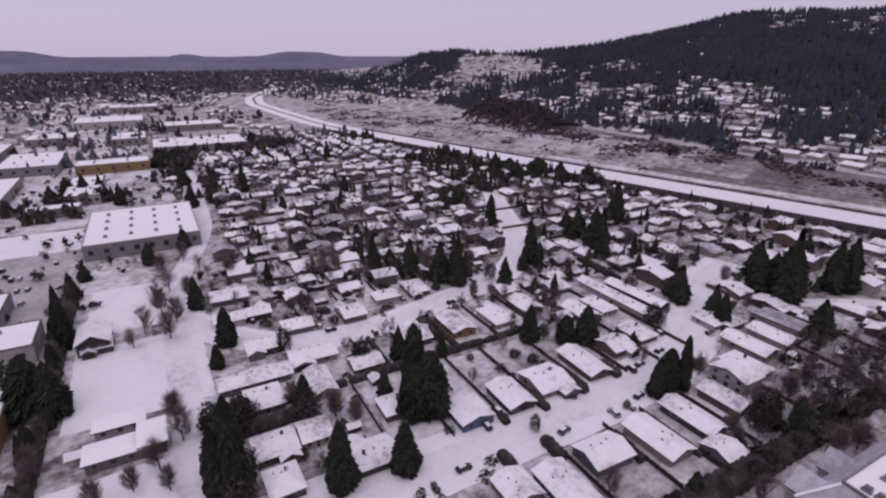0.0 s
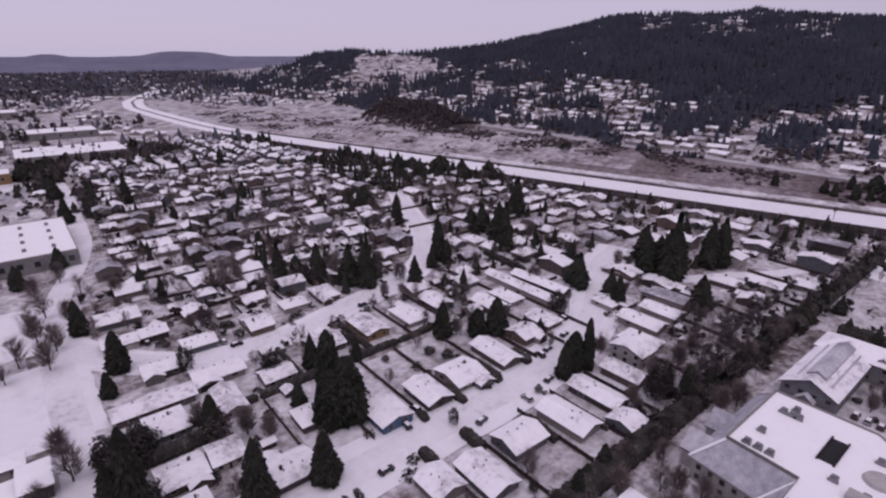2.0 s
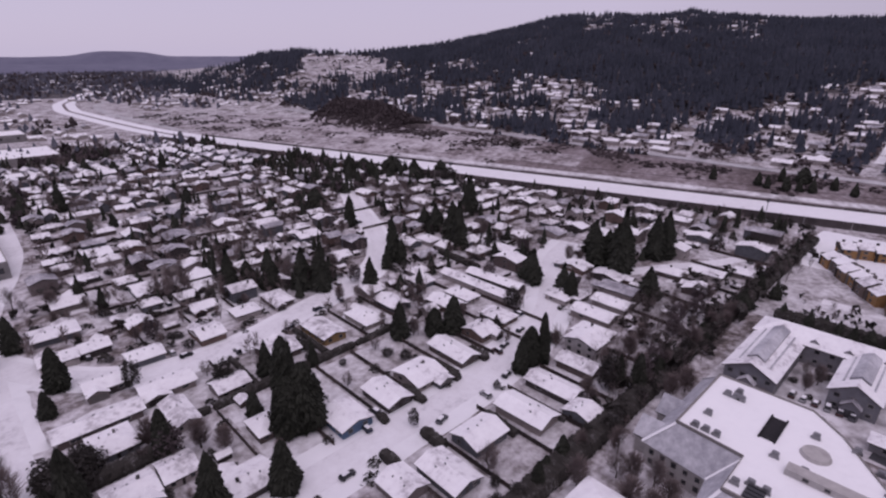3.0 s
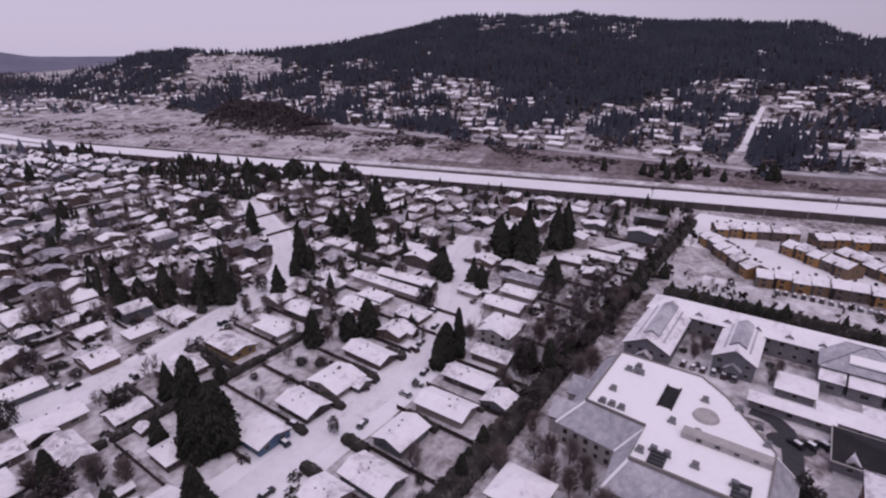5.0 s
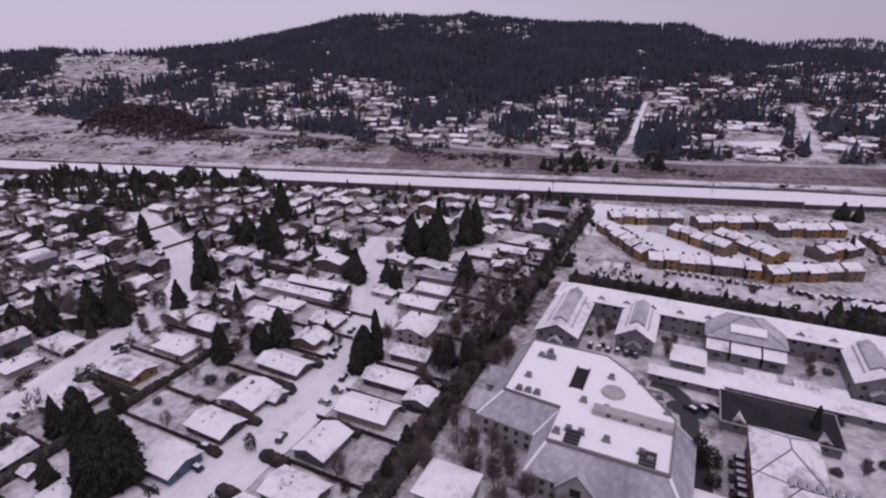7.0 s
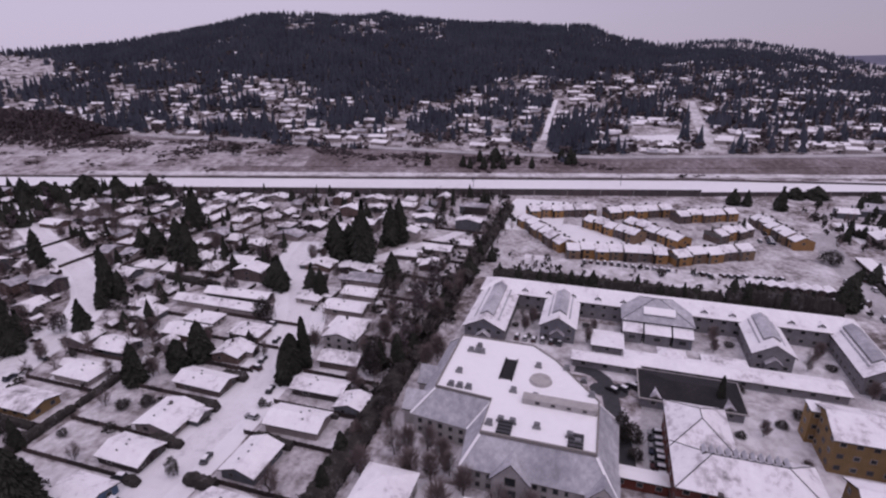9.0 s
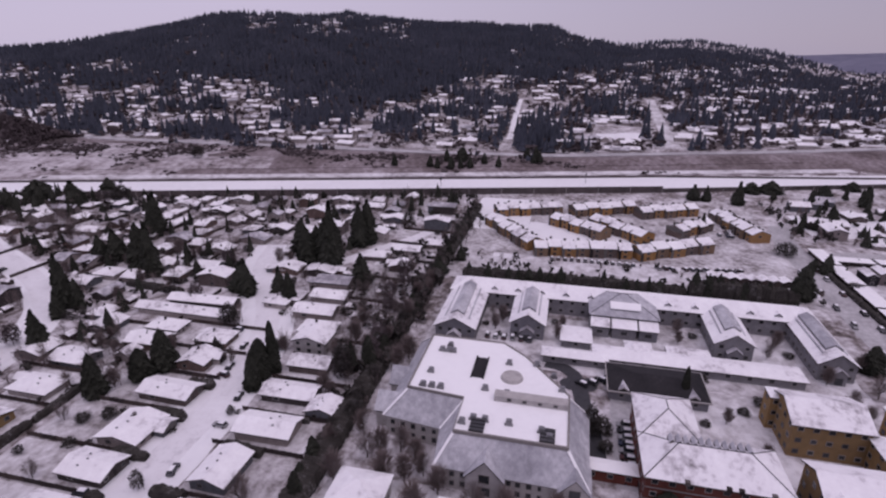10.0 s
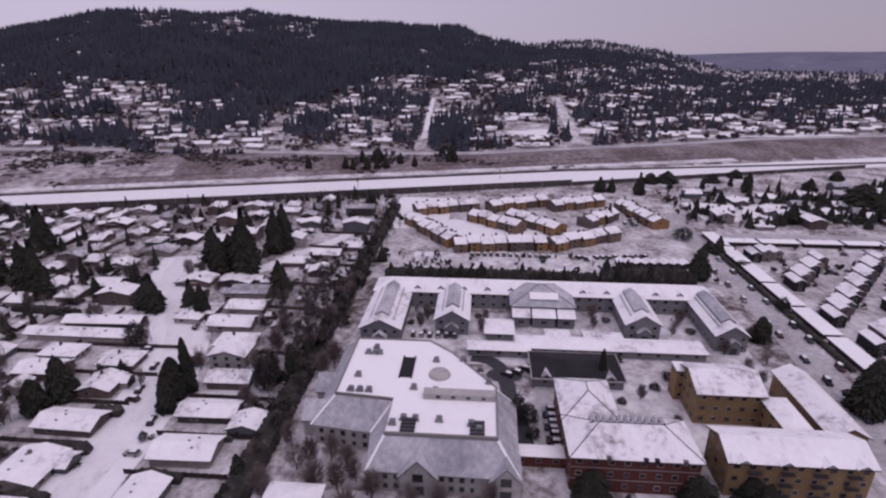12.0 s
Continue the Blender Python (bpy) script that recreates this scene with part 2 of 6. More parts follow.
def window(parent, x, y, z, w, h, side, frame_mat=FRAME, depth=0.12):
    """A pane in a frame on the wall's face; side: n, s, e or w. Alike windows share a mesh."""
    m = pose(x, y, z, 0, 0, {"s": 0, "e": 90, "n": 180, "w": -90}[side])
    key = (round(w, 1), round(h, 1))
    if key in WINDOWS:
        return shared("window", WINDOWS[key], parent, m)
    bm = bmesh.new()
    t = 0.12
    for a0, b0, a1, b1 in ((-w / 2, -h / 2, w / 2, -h / 2 + t), (-w / 2, h / 2 - t, w / 2, h / 2), (-w / 2, -h / 2 + t, -w / 2 + t, h / 2 - t), (w / 2 - t, -h / 2 + t, w / 2, h / 2 - t)):
        box(bm, a0, -depth, b0, a1, 0.02, b1)
    box(bm, -w / 2 + t, -depth * 0.5, -h / 2 + t, w / 2 - t, 0.02, h / 2 - t, 1)
    ob = WINDOWS[key] = part("window", bm, (frame_mat, GLASS), parent)
    ob.matrix_basis = m
    return ob


def empty(name, m=None):
    o = new(name)
    o.empty_display_size = 0.5
    if m is not None:
        o.matrix_basis = m
    return o


# ---- terrain ----
CREST_AZ = (-14, -8, -5, -2, 1, 4, 9, 12, 17, 22, 26.5, 31, 37, 39, 46, 52, 59, 61.5, 66, 71.5, 78, 84, 92, 100)
CREST_EL = (-2.3, -1.9, -1.35, -0.55, -0.2, -0.45, -0.35, -0.1, 0.5, 1.65, 2.75, 2.95, 2.75, 2.9, 2.0, 1.85, 1.6, 0.75, 0.25, 0.65, -0.3, -1.9, -2.6, -2.9)
CREST_R = (2600, 2400, 2100, 1750, 1600, 1650, 1650, 1650, 1650, 1700, 1750, 1800, 1800, 1800, 1800, 1800, 1850, 2000, 2400, 2700, 2800, 2900, 3000, 3000)


def smooth(a):
    a = min(1.0, max(0.0, a))
    return a * a * (3 - 2 * a)


def bearing(x, y):
    return math.degrees(math.atan2(x, y)) - GRID


def hill(x, y):
    """How far up the hillside a place lies (0 to 1), and its height."""
    az, r = bearing(x, y), math.hypot(x, y)
    if not -14 < az < 100:
        return 0.0, 0.0
    rc = float(np.interp(az, CREST_AZ, CREST_R))
    top = max(0.0, 100 + rc * math.tan(radians(float(np.interp(az, CREST_AZ, CREST_EL)))))
    rb = 640 / max(0.35, math.cos(radians(az - 46)))
    f = (r - rb) / (rc - rb)
    if f <= 0:
        return 0.0, 0.0
    if f <= 1:
        g = 0.35 * f + 0.65 * smooth(f)
        return f, top * g
    return 1.0, top * (1 - 0.5 * smooth((r - rc) / 1500))


def land(x, y):
    z = hill(x, y)[1]
    z += 27 * math.exp(-((x - 458) / 30) ** 2 - ((y - 640) / 98) ** 4)
    s = 0.964 * x + 0.264 * y
    z += 7 * smooth((s - 445) / 50) if y < 700 else 0
    if z > 12:
        z += 7 * noise.noise(Vector((x / 140, y / 140, 0))) * min(1, (z - 12) / 40)
    return z


def drape(name, pts, width, material, label, lift=0.05, step=8.0, kind="structure", skirt=0.3):
    """A road or strip that follows the land along a line, with edges that go down into it."""
    bm = bmesh.new()
    dense = []
    for (x0, y0), (x1, y1) in zip(pts, pts[1:]):
        n = max(1, int(math.hypot(x1 - x0, y1 - y0) / step))
        dense += [(x0 + (x1 - x0) * i / n, y0 + (y1 - y0) * i / n) for i in range(n)]
    dense.append(pts[-1])
    for _ in range(6):
        dense = [dense[0]] + [((a[0] + 2 * b[0] + c[0]) / 4, (a[1] + 2 * b[1] + c[1]) / 4) for a, b, c in zip(dense, dense[1:], dense[2:])] + [dense[-1]]
    rows = []
    for i, (x, y) in enumerate(dense):
        a, b = dense[max(0, i - 1)], dense[min(len(dense) - 1, i + 1)]
        dx, dy = b[0] - a[0], b[1] - a[1]
        l = math.hypot(dx, dy) or 1
        nx, ny = -dy / l, dx / l
        row = []
        for k, dz in ((-0.5, -skirt), (-0.5, 0), (0, 0.04), (0.5, 0), (0.5, -skirt)):
            w = width * k * (1 + 0.06 * noise.noise(Vector((x / 9, y / 9, k))))
            px, py = x + nx * w, y + ny * w
            row.append(bm.verts.new((px, py, land(px, py) + lift + dz)))
        rows.append(row)
    for a, b in zip(rows, rows[1:]):
        for i in range(4):
            bm.faces.new((a[i], b[i], b[i + 1], a[i + 1]))
    bmesh.ops.recalc_face_normals(bm, faces=bm.faces)
    ob = part(name, bm, material)
    return tagged(ob, label, name.split("_")[0], kind=kind)


def patch(name, x0, y0, x1, y1, material, label, lift=0.04):
    """A lawn, lot or field: a thin plate with a wavering edge."""
    bm = bmesh.new()
    pts = []
    n = 14
    for i in range(4 * n):
        k, f = divmod(i, n)
        f /= n
        x, y = ((x0 + (x1 - x0) * f, y0), (x1, y0 + (y1 - y0) * f), (x1 + (x0 - x1) * f, y1), (x0, y1 + (y0 - y1) * f))[k]
        pts.append((x + 0.8 * noise.noise(Vector((x / 5, y / 5, 3))), y + 0.8 * noise.noise(Vector((x / 5, y / 5, 7)))))
    z = land((x0 + x1) / 2, (y0 + y1) / 2)
    prism(bm, pts, z - 0.3, z + lift)
    return tagged(part(name, bm, material), label, name.split("_")[0], kind="structure")


def clump(x, y, s, o=0):
    return noise.noise(Vector((x / s, y / s, o)))


WOOD_AZ = (-14, -4, 1, 3, 9, 12, 20, 27, 31, 38, 46, 50, 58, 64, 72, 80)
WOOD_EL = (2, -1.0, -0.7, 0.3, 0.1, -1.3, -1.5, -2.2, -3.5, -4.5, -4.5, -3.2, -2.6, -1.7, -1.0, -1.6)


def wooded(x, y):
    """How thickly a place beyond the freeway is wooded: below 0 open, above 1 closed."""
    az, r = bearing(x, y), math.hypot(x, y)
    f, z = hill(x, y)
    el = math.degrees(math.atan2(z + 8 - 100, r))
    edge = float(np.interp(az, WOOD_AZ, WOOD_EL)) + 1.1 * clump(x, y, 210, 2)
    d = 0.24 + 1.6 * clump(x, y, 95) + 1.3 * clump(x, y, 38, 4) + 1.5 * smooth((el - edge) / 0.8 + 0.4)
    if 29 < az < 45 and f > 0.62 or az > 56 and az < 63 and f > 0.75:
        d += 3.4 * clump(x, y, 75, 8) - 1.0
    if 1.5 < az < 10 and -2.1 < el < -0.1:
        d -= 0.8
    if az > 66:
        d += 0.22 * smooth((r - 900) / 500)
    if y < -225 and x < 760:
        d -= 0.5
    if abs(y + 105 + (x - 590) * 0.055) < 12 and x < 1010 or abs(y - 66 - (x - 600) * 0.045) < 6.5 and x < 880 or (630 < x < 730 and -95 < y < -25):
        d = -1
    return d


def hill_road(y):
    """Where the road along the foot of the hill runs, for a place north of the origin by y."""
    return float(np.interp(y, (-480, -300, -190, -70, 18, 128, 557, 700, 900), (660, 620, 575, 537, 508, 501, 501, 492, 470)))


def build_ground():
    radii = [0.0] + [25 * 1.03 ** i for i in range(180)]
    radii = [r for r in radii if r < 4800] + [4800]
    azs = [a for a in np.arange(-180, -20, 8)] + [a for a in np.arange(-20, 132, 0.8)] + [a for a in np.arange(132, 180, 8)]
    bm = bmesh.new()
    centre = bm.verts.new((0, 0, 0))
    prev = None
    for r in radii[1:]:
        row = []
        for a in azs:
            x, y = r * math.sin(radians(a)), r * math.cos(radians(a))
            row.append(bm.verts.new((x, y, land(x, y))))
        n = len(row)
        for i in range(n):
            j = (i + 1) % n
            if prev is None:
                bm.faces.new((centre, row[j], row[i]))
            else:
                bm.faces.new((prev[i], prev[j], row[j], row[i]))
        prev = row
    bmesh.ops.recalc_face_normals(bm, faces=bm.faces)
    for f in bm.faces:
        f.smooth = True
        c = f.calc_center_median()
        s = 0.964 * c.x + 0.264 * c.y
        if c.x > hill_road(c.y) + 10 and s > 490 and -13 < bearing(c.x, c.y) < 100:
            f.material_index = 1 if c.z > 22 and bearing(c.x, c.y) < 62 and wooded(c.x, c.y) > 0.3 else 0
        elif 440 < s <= 640 and c.y < 900:
            f.material_index = 3 if ((c.x - 458) / 34) ** 2 + ((c.y - 640) / 112) ** 2 < 1.4 else 2 if c.y < 330 else 4
        elif c.length > 1500:
            f.material_index = 1
    tagged(part("ground", bm, (YARD, DARKFLOOR, BRUSH, DIRT, BANK)), "flat valley floor and hillside under thin patchy snow", "ground", kind="structure")


build_ground()


def ridge(name, az0, az1, r, el, bumps, label):
    """A far line of hills, closed round the valley."""
    bm = bmesh.new()
    prev = None
    for i in range(int((az1 - az0) / 0.5) + 1):
        az = az0 + 0.5 * i
        e = el + 0.05 * noise.noise(Vector((az / 2, r / 900, 0))) + 0.03 * noise.noise(Vector((az * 2, 5, r)))
        for c, wd, h in bumps:
            e += h * math.exp(-((az - c) / wd) ** 4)
        a = radians(az + GRID)
        top = 100 + r * math.tan(radians(e))
        row = [bm.verts.new((q * math.sin(a), q * math.cos(a), z)) for q, z in ((r - 420, -4), (r - 200, top * 0.62), (r, top), (r + 90, -4))]
        if prev:
            for k in range(3):
                bm.faces.new((prev[k], row[k], row[k + 1], prev[k + 1]))
        prev = row
    bmesh.ops.recalc_face_normals(bm, faces=bm.faces)
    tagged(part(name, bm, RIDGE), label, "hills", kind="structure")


# far hills, their blue-grey haze carried by the material colour
ridge("backdrop", -60, 130, 4600, -0.42, ((-38.5, 3.5, 0.5), (-14.2, 3.2, 0.42), (-24.5, 1.2, 0.2), (95, 12, 0.3)), "wooded hills along the horizon, tinted blue-grey as haze")
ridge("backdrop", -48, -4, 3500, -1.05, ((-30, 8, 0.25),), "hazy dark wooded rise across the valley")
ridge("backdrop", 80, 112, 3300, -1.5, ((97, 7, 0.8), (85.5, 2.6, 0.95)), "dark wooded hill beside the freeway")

# ---- roads, lots and fields ----
STREETS = {
    "S1": [(-4, 97), (60, 97), (103, 97), (137, 100), (162, 108), (182, 119), (204, 137), (227, 147), (246, 152)],
    "S2": [(-4, 222), (8, 200), (18, 186), (40, 172), (71, 174), (104, 183), (135, 190), (158, 208), (175, 233), (192, 268), (206, 300), (239, 361), (246, 385)],
    "park": [(-4, 40), (-4, 160), (-4, 220), (2, 270), (12, 301), (20, 345), (24, 480), (20, 620)],
    "back": [(70, 366), (95, 377), (163, 402), (172, 392)],
    "curve": [(204, 137), (224, 108), (246, 100), (271, 82), (292, 74)],
}
for key, pts in STREETS.items():
    if key in ("S1", "S2"):
        drape("verge", pts, 21 if key == "S1" else 15, FIELD, "snow-covered front gardens along the street", lift=0.03, step=5)
    drape("road", pts, 9.5 if key in ("S1", "S2", "park") else 7.0, PACKED, "residential street under packed white snow", lift=0.09, step=5)
drape("road", [(40, -104), (122, -110), (182, -116), (280, -119), (322, -121), (345, -128)], 12, SLUSH, "wide street with slushy tyre tracks", step=6)
drape("road", [(290, -122), (300, -150), (300, -230), (292, -420)], 11, SLUSH, "slushy cross street", step=6)
drape("road", [(-45, 270), (-38, 300), (-20, 420), (-5, 494), (4, 560)], 9, SLUSH, "snowy service street between warehouses", step=6)
drape("road", [(590, -105), (700, -112), (1000, -129)], 14, TRAMPLED, "white road climbing towards the hill", step=12)
drape("road", [(600, 66), (760, 76), (870, 80)], 7, FIELD, "straight snowy street up the hillside", step=12)
FW = [(560, -560), (425, -68), (310, 352), (217, 691), (200, 800), (188, 960), (178, 1160), (200, 1320), (300, 1600), (420, 1800)]
drape("freeway", [(x + 21, y + 6) for x, y in FW], 38, FREEWAY, "broad freeway under an unbroken sheet of snow", lift=0.12, step=14)
drape("road", [(470, 900), (492, 700), (501, 557), (501, 313), (501, 128), (508, 18), (537, -70), (575, -190), (620, -300), (660, -480)], 13, SLUSH, "slushy road along the foot of the hill", lift=0.6, step=10, skirt=1.6)
drape("median", [(x + 21, y + 6) for x, y in FW[3:]], 5, BRUSH, "brown strip between the freeway lanes", lift=0.25, step=14)
drape("road", [(255, 760), (246, 900), (238, 1060), (250, 1200), (300, 1350)], 12, SLUSH, "slushy ramp curving beside the freeway", lift=0.1, step=14)
drape("verge", [(532, -245), (498, -120), (396, 250), (347, 430)], 11, TRAMPLED, "snowy verge beside the freeway", lift=0.55, step=12, skirt=1.6)
drape("verge", [(562, -205), (524, -80), (431, 260)], 34, BRUSH, "brown grassy bank with thin snow", lift=0.45, step=10, skirt=1.6)
drape("verge", [(431, 260), (365, 500), (327, 640)], 34, BANK, "weedy bank half under snow", lift=0.43, step=10, skirt=1.6)
drape("road", [(499, 520), (512, 575), (540, 640), (580, 700), (640, 770)], 13, FIELD, "snowed-over lane climbing behind the knoll", lift=0.5, step=8, skirt=2.5)
drape("verge", [(484, 640), (484, 500), (482, 300), (484, 130)], 14, BRUSH, "weedy strip below the hill road", lift=0.12, step=10)
patch("park", -36, 156, 4.5, 206, FIELD, "open snow-covered park lawn")
patch("lawn", -38, 84, 1.5, 133, FIELD, "white school lawn with a few bare trees")
patch("lawn", -34, 216, 0, 262, FIELD, "snowy grounds by the church hall")
patch("lawn", -34, 143.5, 2, 148, FIELD, "snowy court of the school", lift=0.05)
patch("lot", -110, 232, -46, 330, SLUSH, "large parking lot with trampled snow")
patch("lot", -140, 330, -42, 372, FIELD, "snowed-over yard of a warehouse")
patch("lot", 108, -38, 146, -18, SLUSH, "parking court between brick building and care home")
patch("lot", 156, -96, 194, 46, TRAMPLED, "snowy forecourt of the residences")
patch("lot", 99, -100, 155, -39, TRAMPLED, "snowy grounds round the apartment blocks", lift=0.03)
patch("lot", -135, 205, -12, 300, TRAMPLED, "trampled snow between shops and park", lift=0.02)
patch("lot", -135, 376, 8, 560, TRAMPLED, "white industrial yards", lift=0.03)
patch("lot", -135, 562, -6, 1100, TRAMPLED, "white industrial yards", lift=0.03)
patch("lot", 150, -260, 282, -135, LAWN, "snowy grounds between townhouses", lift=0.03)
patch("lot", 226, -118, 376, 54, LAWN, "snowy grounds of the ochre apartments", lift=0.02)
patch("lot", 228, -112, 262, 34, TRAMPLED, "parking strip beside ochre apartments")
patch("lot", 283, -38, 320, 20, FIELD, "courtyard lawn between ochre apartments")
patch("lot", 300, 20, 372, 58, FIELD, "snowy corner lot by the freeway wall")
patch("field", 640, -90, 720, -30, FIELD, "open white field on the lower slope")
patch("field", 640, -420, 700, -230, FIELD, "white open lots beyond the freeway")
patch("field", 330, -300, 372, -140, FIELD, "snowy ground between trees")
LOTS = []
for xs, y0, y1 in (((44, 60, 76.5, 90.5, 108.5, 126, 141, 157), 106, 139.5), ((60, 67.5, 82, 99.5, 114, 131, 145, 157), 61.5, 86), ((12, 34, 52, 68, 85, 102, 119, 136, 152), 143.5, 166), ((10, 26, 43), 104, 139), ((40, 58, 76, 94, 112, 130), 190, 215),
                   ((30, 46, 62, 78, 94, 110, 126), 219, 240), ((24, 44, 64, 84, 104, 124), 243, 268), ((176, 192, 208, 225), 172, 195), ((176, 200, 225), 197, 220), ((190, 214, 238, 262, 286), 62, 90)):
    for x0, x1 in zip(xs, xs[1:]):
        LOTS.append((x0, y0, x1, y1))
        patch("yard", x0 + 0.6, y0, x1 - 0.6, y1, LAWN, "fenced back yard under thin patchy snow", lift=0.02)
patch("field", 62, -12, 98, 52, LAWN, "rough lawn with thin snow under bare trees", lift=0.06)
bm = bmesh.new()
prism(bm, [(150 + 4 * math.cos(i), -9 + 6 * math.sin(i)) for i in np.arange(0, 6.28, 0.5)], -0.2, 0.09)
tagged(part("driveway", bm, WETROAD), "cleared dark turning circle", "driveway", kind="structure")
drape("driveway", [(112, -14), (128, -13), (144, -9), (157, -10), (164, -2), (160, 2)], 5, WETROAD, "cleared wet asphalt drive", lift=0.1, step=4)


# ---- freeway walls and rails ----
def barrier_run(pts, height, thick, material, name, label, seg=24.0):
    """A long wall of equal panels between posts."""
    root = tagged(empty(name), label, "wall")
    panel = post = None
    for (x0, y0), (x1, y1) in zip(pts, pts[1:]):
        l = math.hypot(x1 - x0, y1 - y0)
        n = max(1, round(l / seg))
        a = math.degrees(math.atan2(y1 - y0, x1 - x0))
        for i in range(n):
            m = pose(x0 + (x1 - x0) * (i + 0.5) / n, y0 + (y1 - y0) * (i + 0.5) / n, land(x0, y0), 0, 0, a) @ Matrix.Diagonal((l / n / seg, 1, 1, 1))
            if panel is None:
                b1, b2 = bmesh.new(), bmesh.new()
                box(b1, -seg / 2, -thick / 2, -0.5, seg / 2, thick / 2, height)
                box(b1, -seg / 2, -thick * 0.8, height, seg / 2, thick * 0.8, height + 0.15)
                box(b2, -0.3, -thick, -0.5, 0.3, thick, height + 0.4)
                panel, post = part("panel", b1, material, root), part("post", b2, CONCRETE, root)
                panel.matrix_basis, post.matrix_basis = m, m @ pose(-seg / 2, 0, 0)
            else:
                shared("panel", panel, root, m)
                shared("post", post, root, m @ pose(-seg / 2, 0, 0))
    return root


OFF = lambda d: [(x + 0.964 * d, y + 0.264 * d) for x, y in FW[1:4]]
barrier_run(OFF(-9), 4.6, 0.5, DARKWALL, "sound_wall", "long dark brown sound wall along the freeway")
barrier_run([(503, -345), (416, -70)], 3.0, 0.5, DARKWALL, "sound_wall", "dark wall along the freeway shoulder")
barrier_run(OFF(41), 1.5, 0.5, DARKWALL, "freeway_barrier", "low dark concrete barrier on the freeway's far shoulder")
barrier_run([(556, -540), (466, -57)], 1.5, 0.5, DARKWALL, "freeway_barrier", "low dark concrete barrier on the freeway's far shoulder")


def sign_post(x, y):
    root = tagged(empty("road_sign", pose(x, y, land(x, y), 0, 0, -15)), "dark roadside sign on a steel post in the snow", "road sign", "freeway signs")
    b1, b2 = bmesh.new(), bmesh.new()
    bmesh.ops.create_cone(b1, cap_ends=True, segments=8, radius1=0.25, radius2=0.18, depth=8, matrix=Matrix.Translation((0, 0, 4)))
    box(b2, -1.6, -0.12, 5.5, 1.6, 0.12, 8.2)
    part("post", b1, METAL, root)
    part("panel", b2, WETROAD, root)


for p in ((330, 330), (395, 95), (434, -15)):
    sign_post(*p)


# ---- houses ----
def house_template(i, L, W, storeys, roof, along, wing, mat_roof=ROOFSNOW, plain=False):
    z = 2.55 * storeys + 0.15
    root = tagged(empty("house"), "", "house", "neighbourhood houses")
    rise = min(L, W) / 2 * 0.3
    x, y = L / 2, W / 2
    bw, br = bmesh.new(), bmesh.new()
    if roof == "gable":
        gable_walls(bw, -x, -y, x, y, z, rise - 0.32, along)
        gable_roof(br, -x, -y, x, y, z, rise, 0.6, 0.3, along)
    else:
        box(bw, -x, -y, 0, x, y, z - 0.45)
        hip_roof(br, -x, -y, x, y, z, rise)
    part("wall", bw, PAINT, root)
    part("roof", br, (mat_roof, FASCIA), root)
    if wing:
        ws, wd, wl = wing
        bw, br = bmesh.new(), bmesh.new()
        gable_walls(bw, wd - wl / 2, -y - ws, wd + wl / 2, -y - 0.02, z - 0.3, wl * 0.16, "y")
        gable_roof(br, wd - wl / 2, -y - ws, wd + wl / 2, 0, z - 0.3, wl * 0.16 + 0.3, 0.5, 0.28, "y")
        part("garage", bw, PAINT, root)
        part("garage_roof", br, (mat_roof, FASCIA), root)
        bd = bmesh.new()
        for k in range(4):
            box(bd, wd - 2.3, -y - ws - 0.08, 0.05 + 0.56 * k, wd + 2.3, -y - ws + 0.02, 0.57 + 0.56 * k)
        part("garage_door", bd, FASCIA, root)
    if not plain:
        bd = bmesh.new()
        box(bd, -0.5, -y - 0.08, 0, 0.5, -y + 0.02, 2.1)
        part("door", bd, FASCIA, root)
    for s in range(storeys):
        zz = 1.5 + 2.55 * s
        if plain:
            window(root, -0.28 * L, -y, zz, 1.7, 1.2, "s"), window(root, -x, 0, zz, 1.4, 1.1, "w")
            continue
        for k in (-0.3, 0.28):
            if not (wing and s == 0 and abs(k * L - wing[1]) < wing[2] / 2 + 0.8):
                window(root, k * L, -y, zz, 1.7, 1.2, "s")
        window(root, -x, 0.2 * W, zz, 1.4, 1.1, "w")
    if i in (0, 4, 5):
        bc = bmesh.new()
        cx, cy = (0.22, -0.3, 0.1)[i % 3] * L, W * (0.1 if along == "x" else 0.22)
        box(bc, cx - 0.35, cy - 0.3, z, cx + 0.35, cy + 0.3, z + rise + 0.5)
        box(bc, cx - 0.42, cy - 0.37, z + rise + 0.5, cx + 0.42, cy + 0.37, z + rise + 0.62)
        part("chimney", bc, FASCIA, root)
    for k in range(0 if plain else 3):
        vx, vy = (-0.25 + 0.22 * k) * L, (0.16 - 0.1 * (k % 2)) * W
        zz = z + rise * (1 - (abs(vy) / y if along == "x" else abs(vx) / x))
        bv = bmesh.new()
        box(bv, vx - 0.2, vy - 0.2, zz - 0.4, vx + 0.2, vy + 0.2, zz + 0.35)
        part("roof_vent", bv, METAL, root)
    return root


TEMPLATES, FAR_TEMPLATES = [], []
for i, spec in enumerate(((12, 10, 1, "gable", "x", (2.6, 3.0, 5.6)), (12, 10, 1, "gable", "y", None), (12, 10, 1, "hip", "x", (2.2, -3.2, 5.4)), (12, 10, 1, "gable", "x", None),
                          (12, 10, 2, "gable", "x", None), (12, 10, 1, "hip", "x", None), (12, 10, 2, "gable", "y", (2.4, 3.0, 5.4)), (12, 10, 1, "gable", "x", (2.4, -3.2, 5.6)))):
    TEMPLATES.append(house_template(i, *spec, mat_roof=THINSNOW if i == 6 else ROOFSNOW))
    FAR_TEMPLATES.append(house_template(i, *spec, mat_roof=THINSNOW if i in (3, 6) else ROOFSNOW, plain=True))
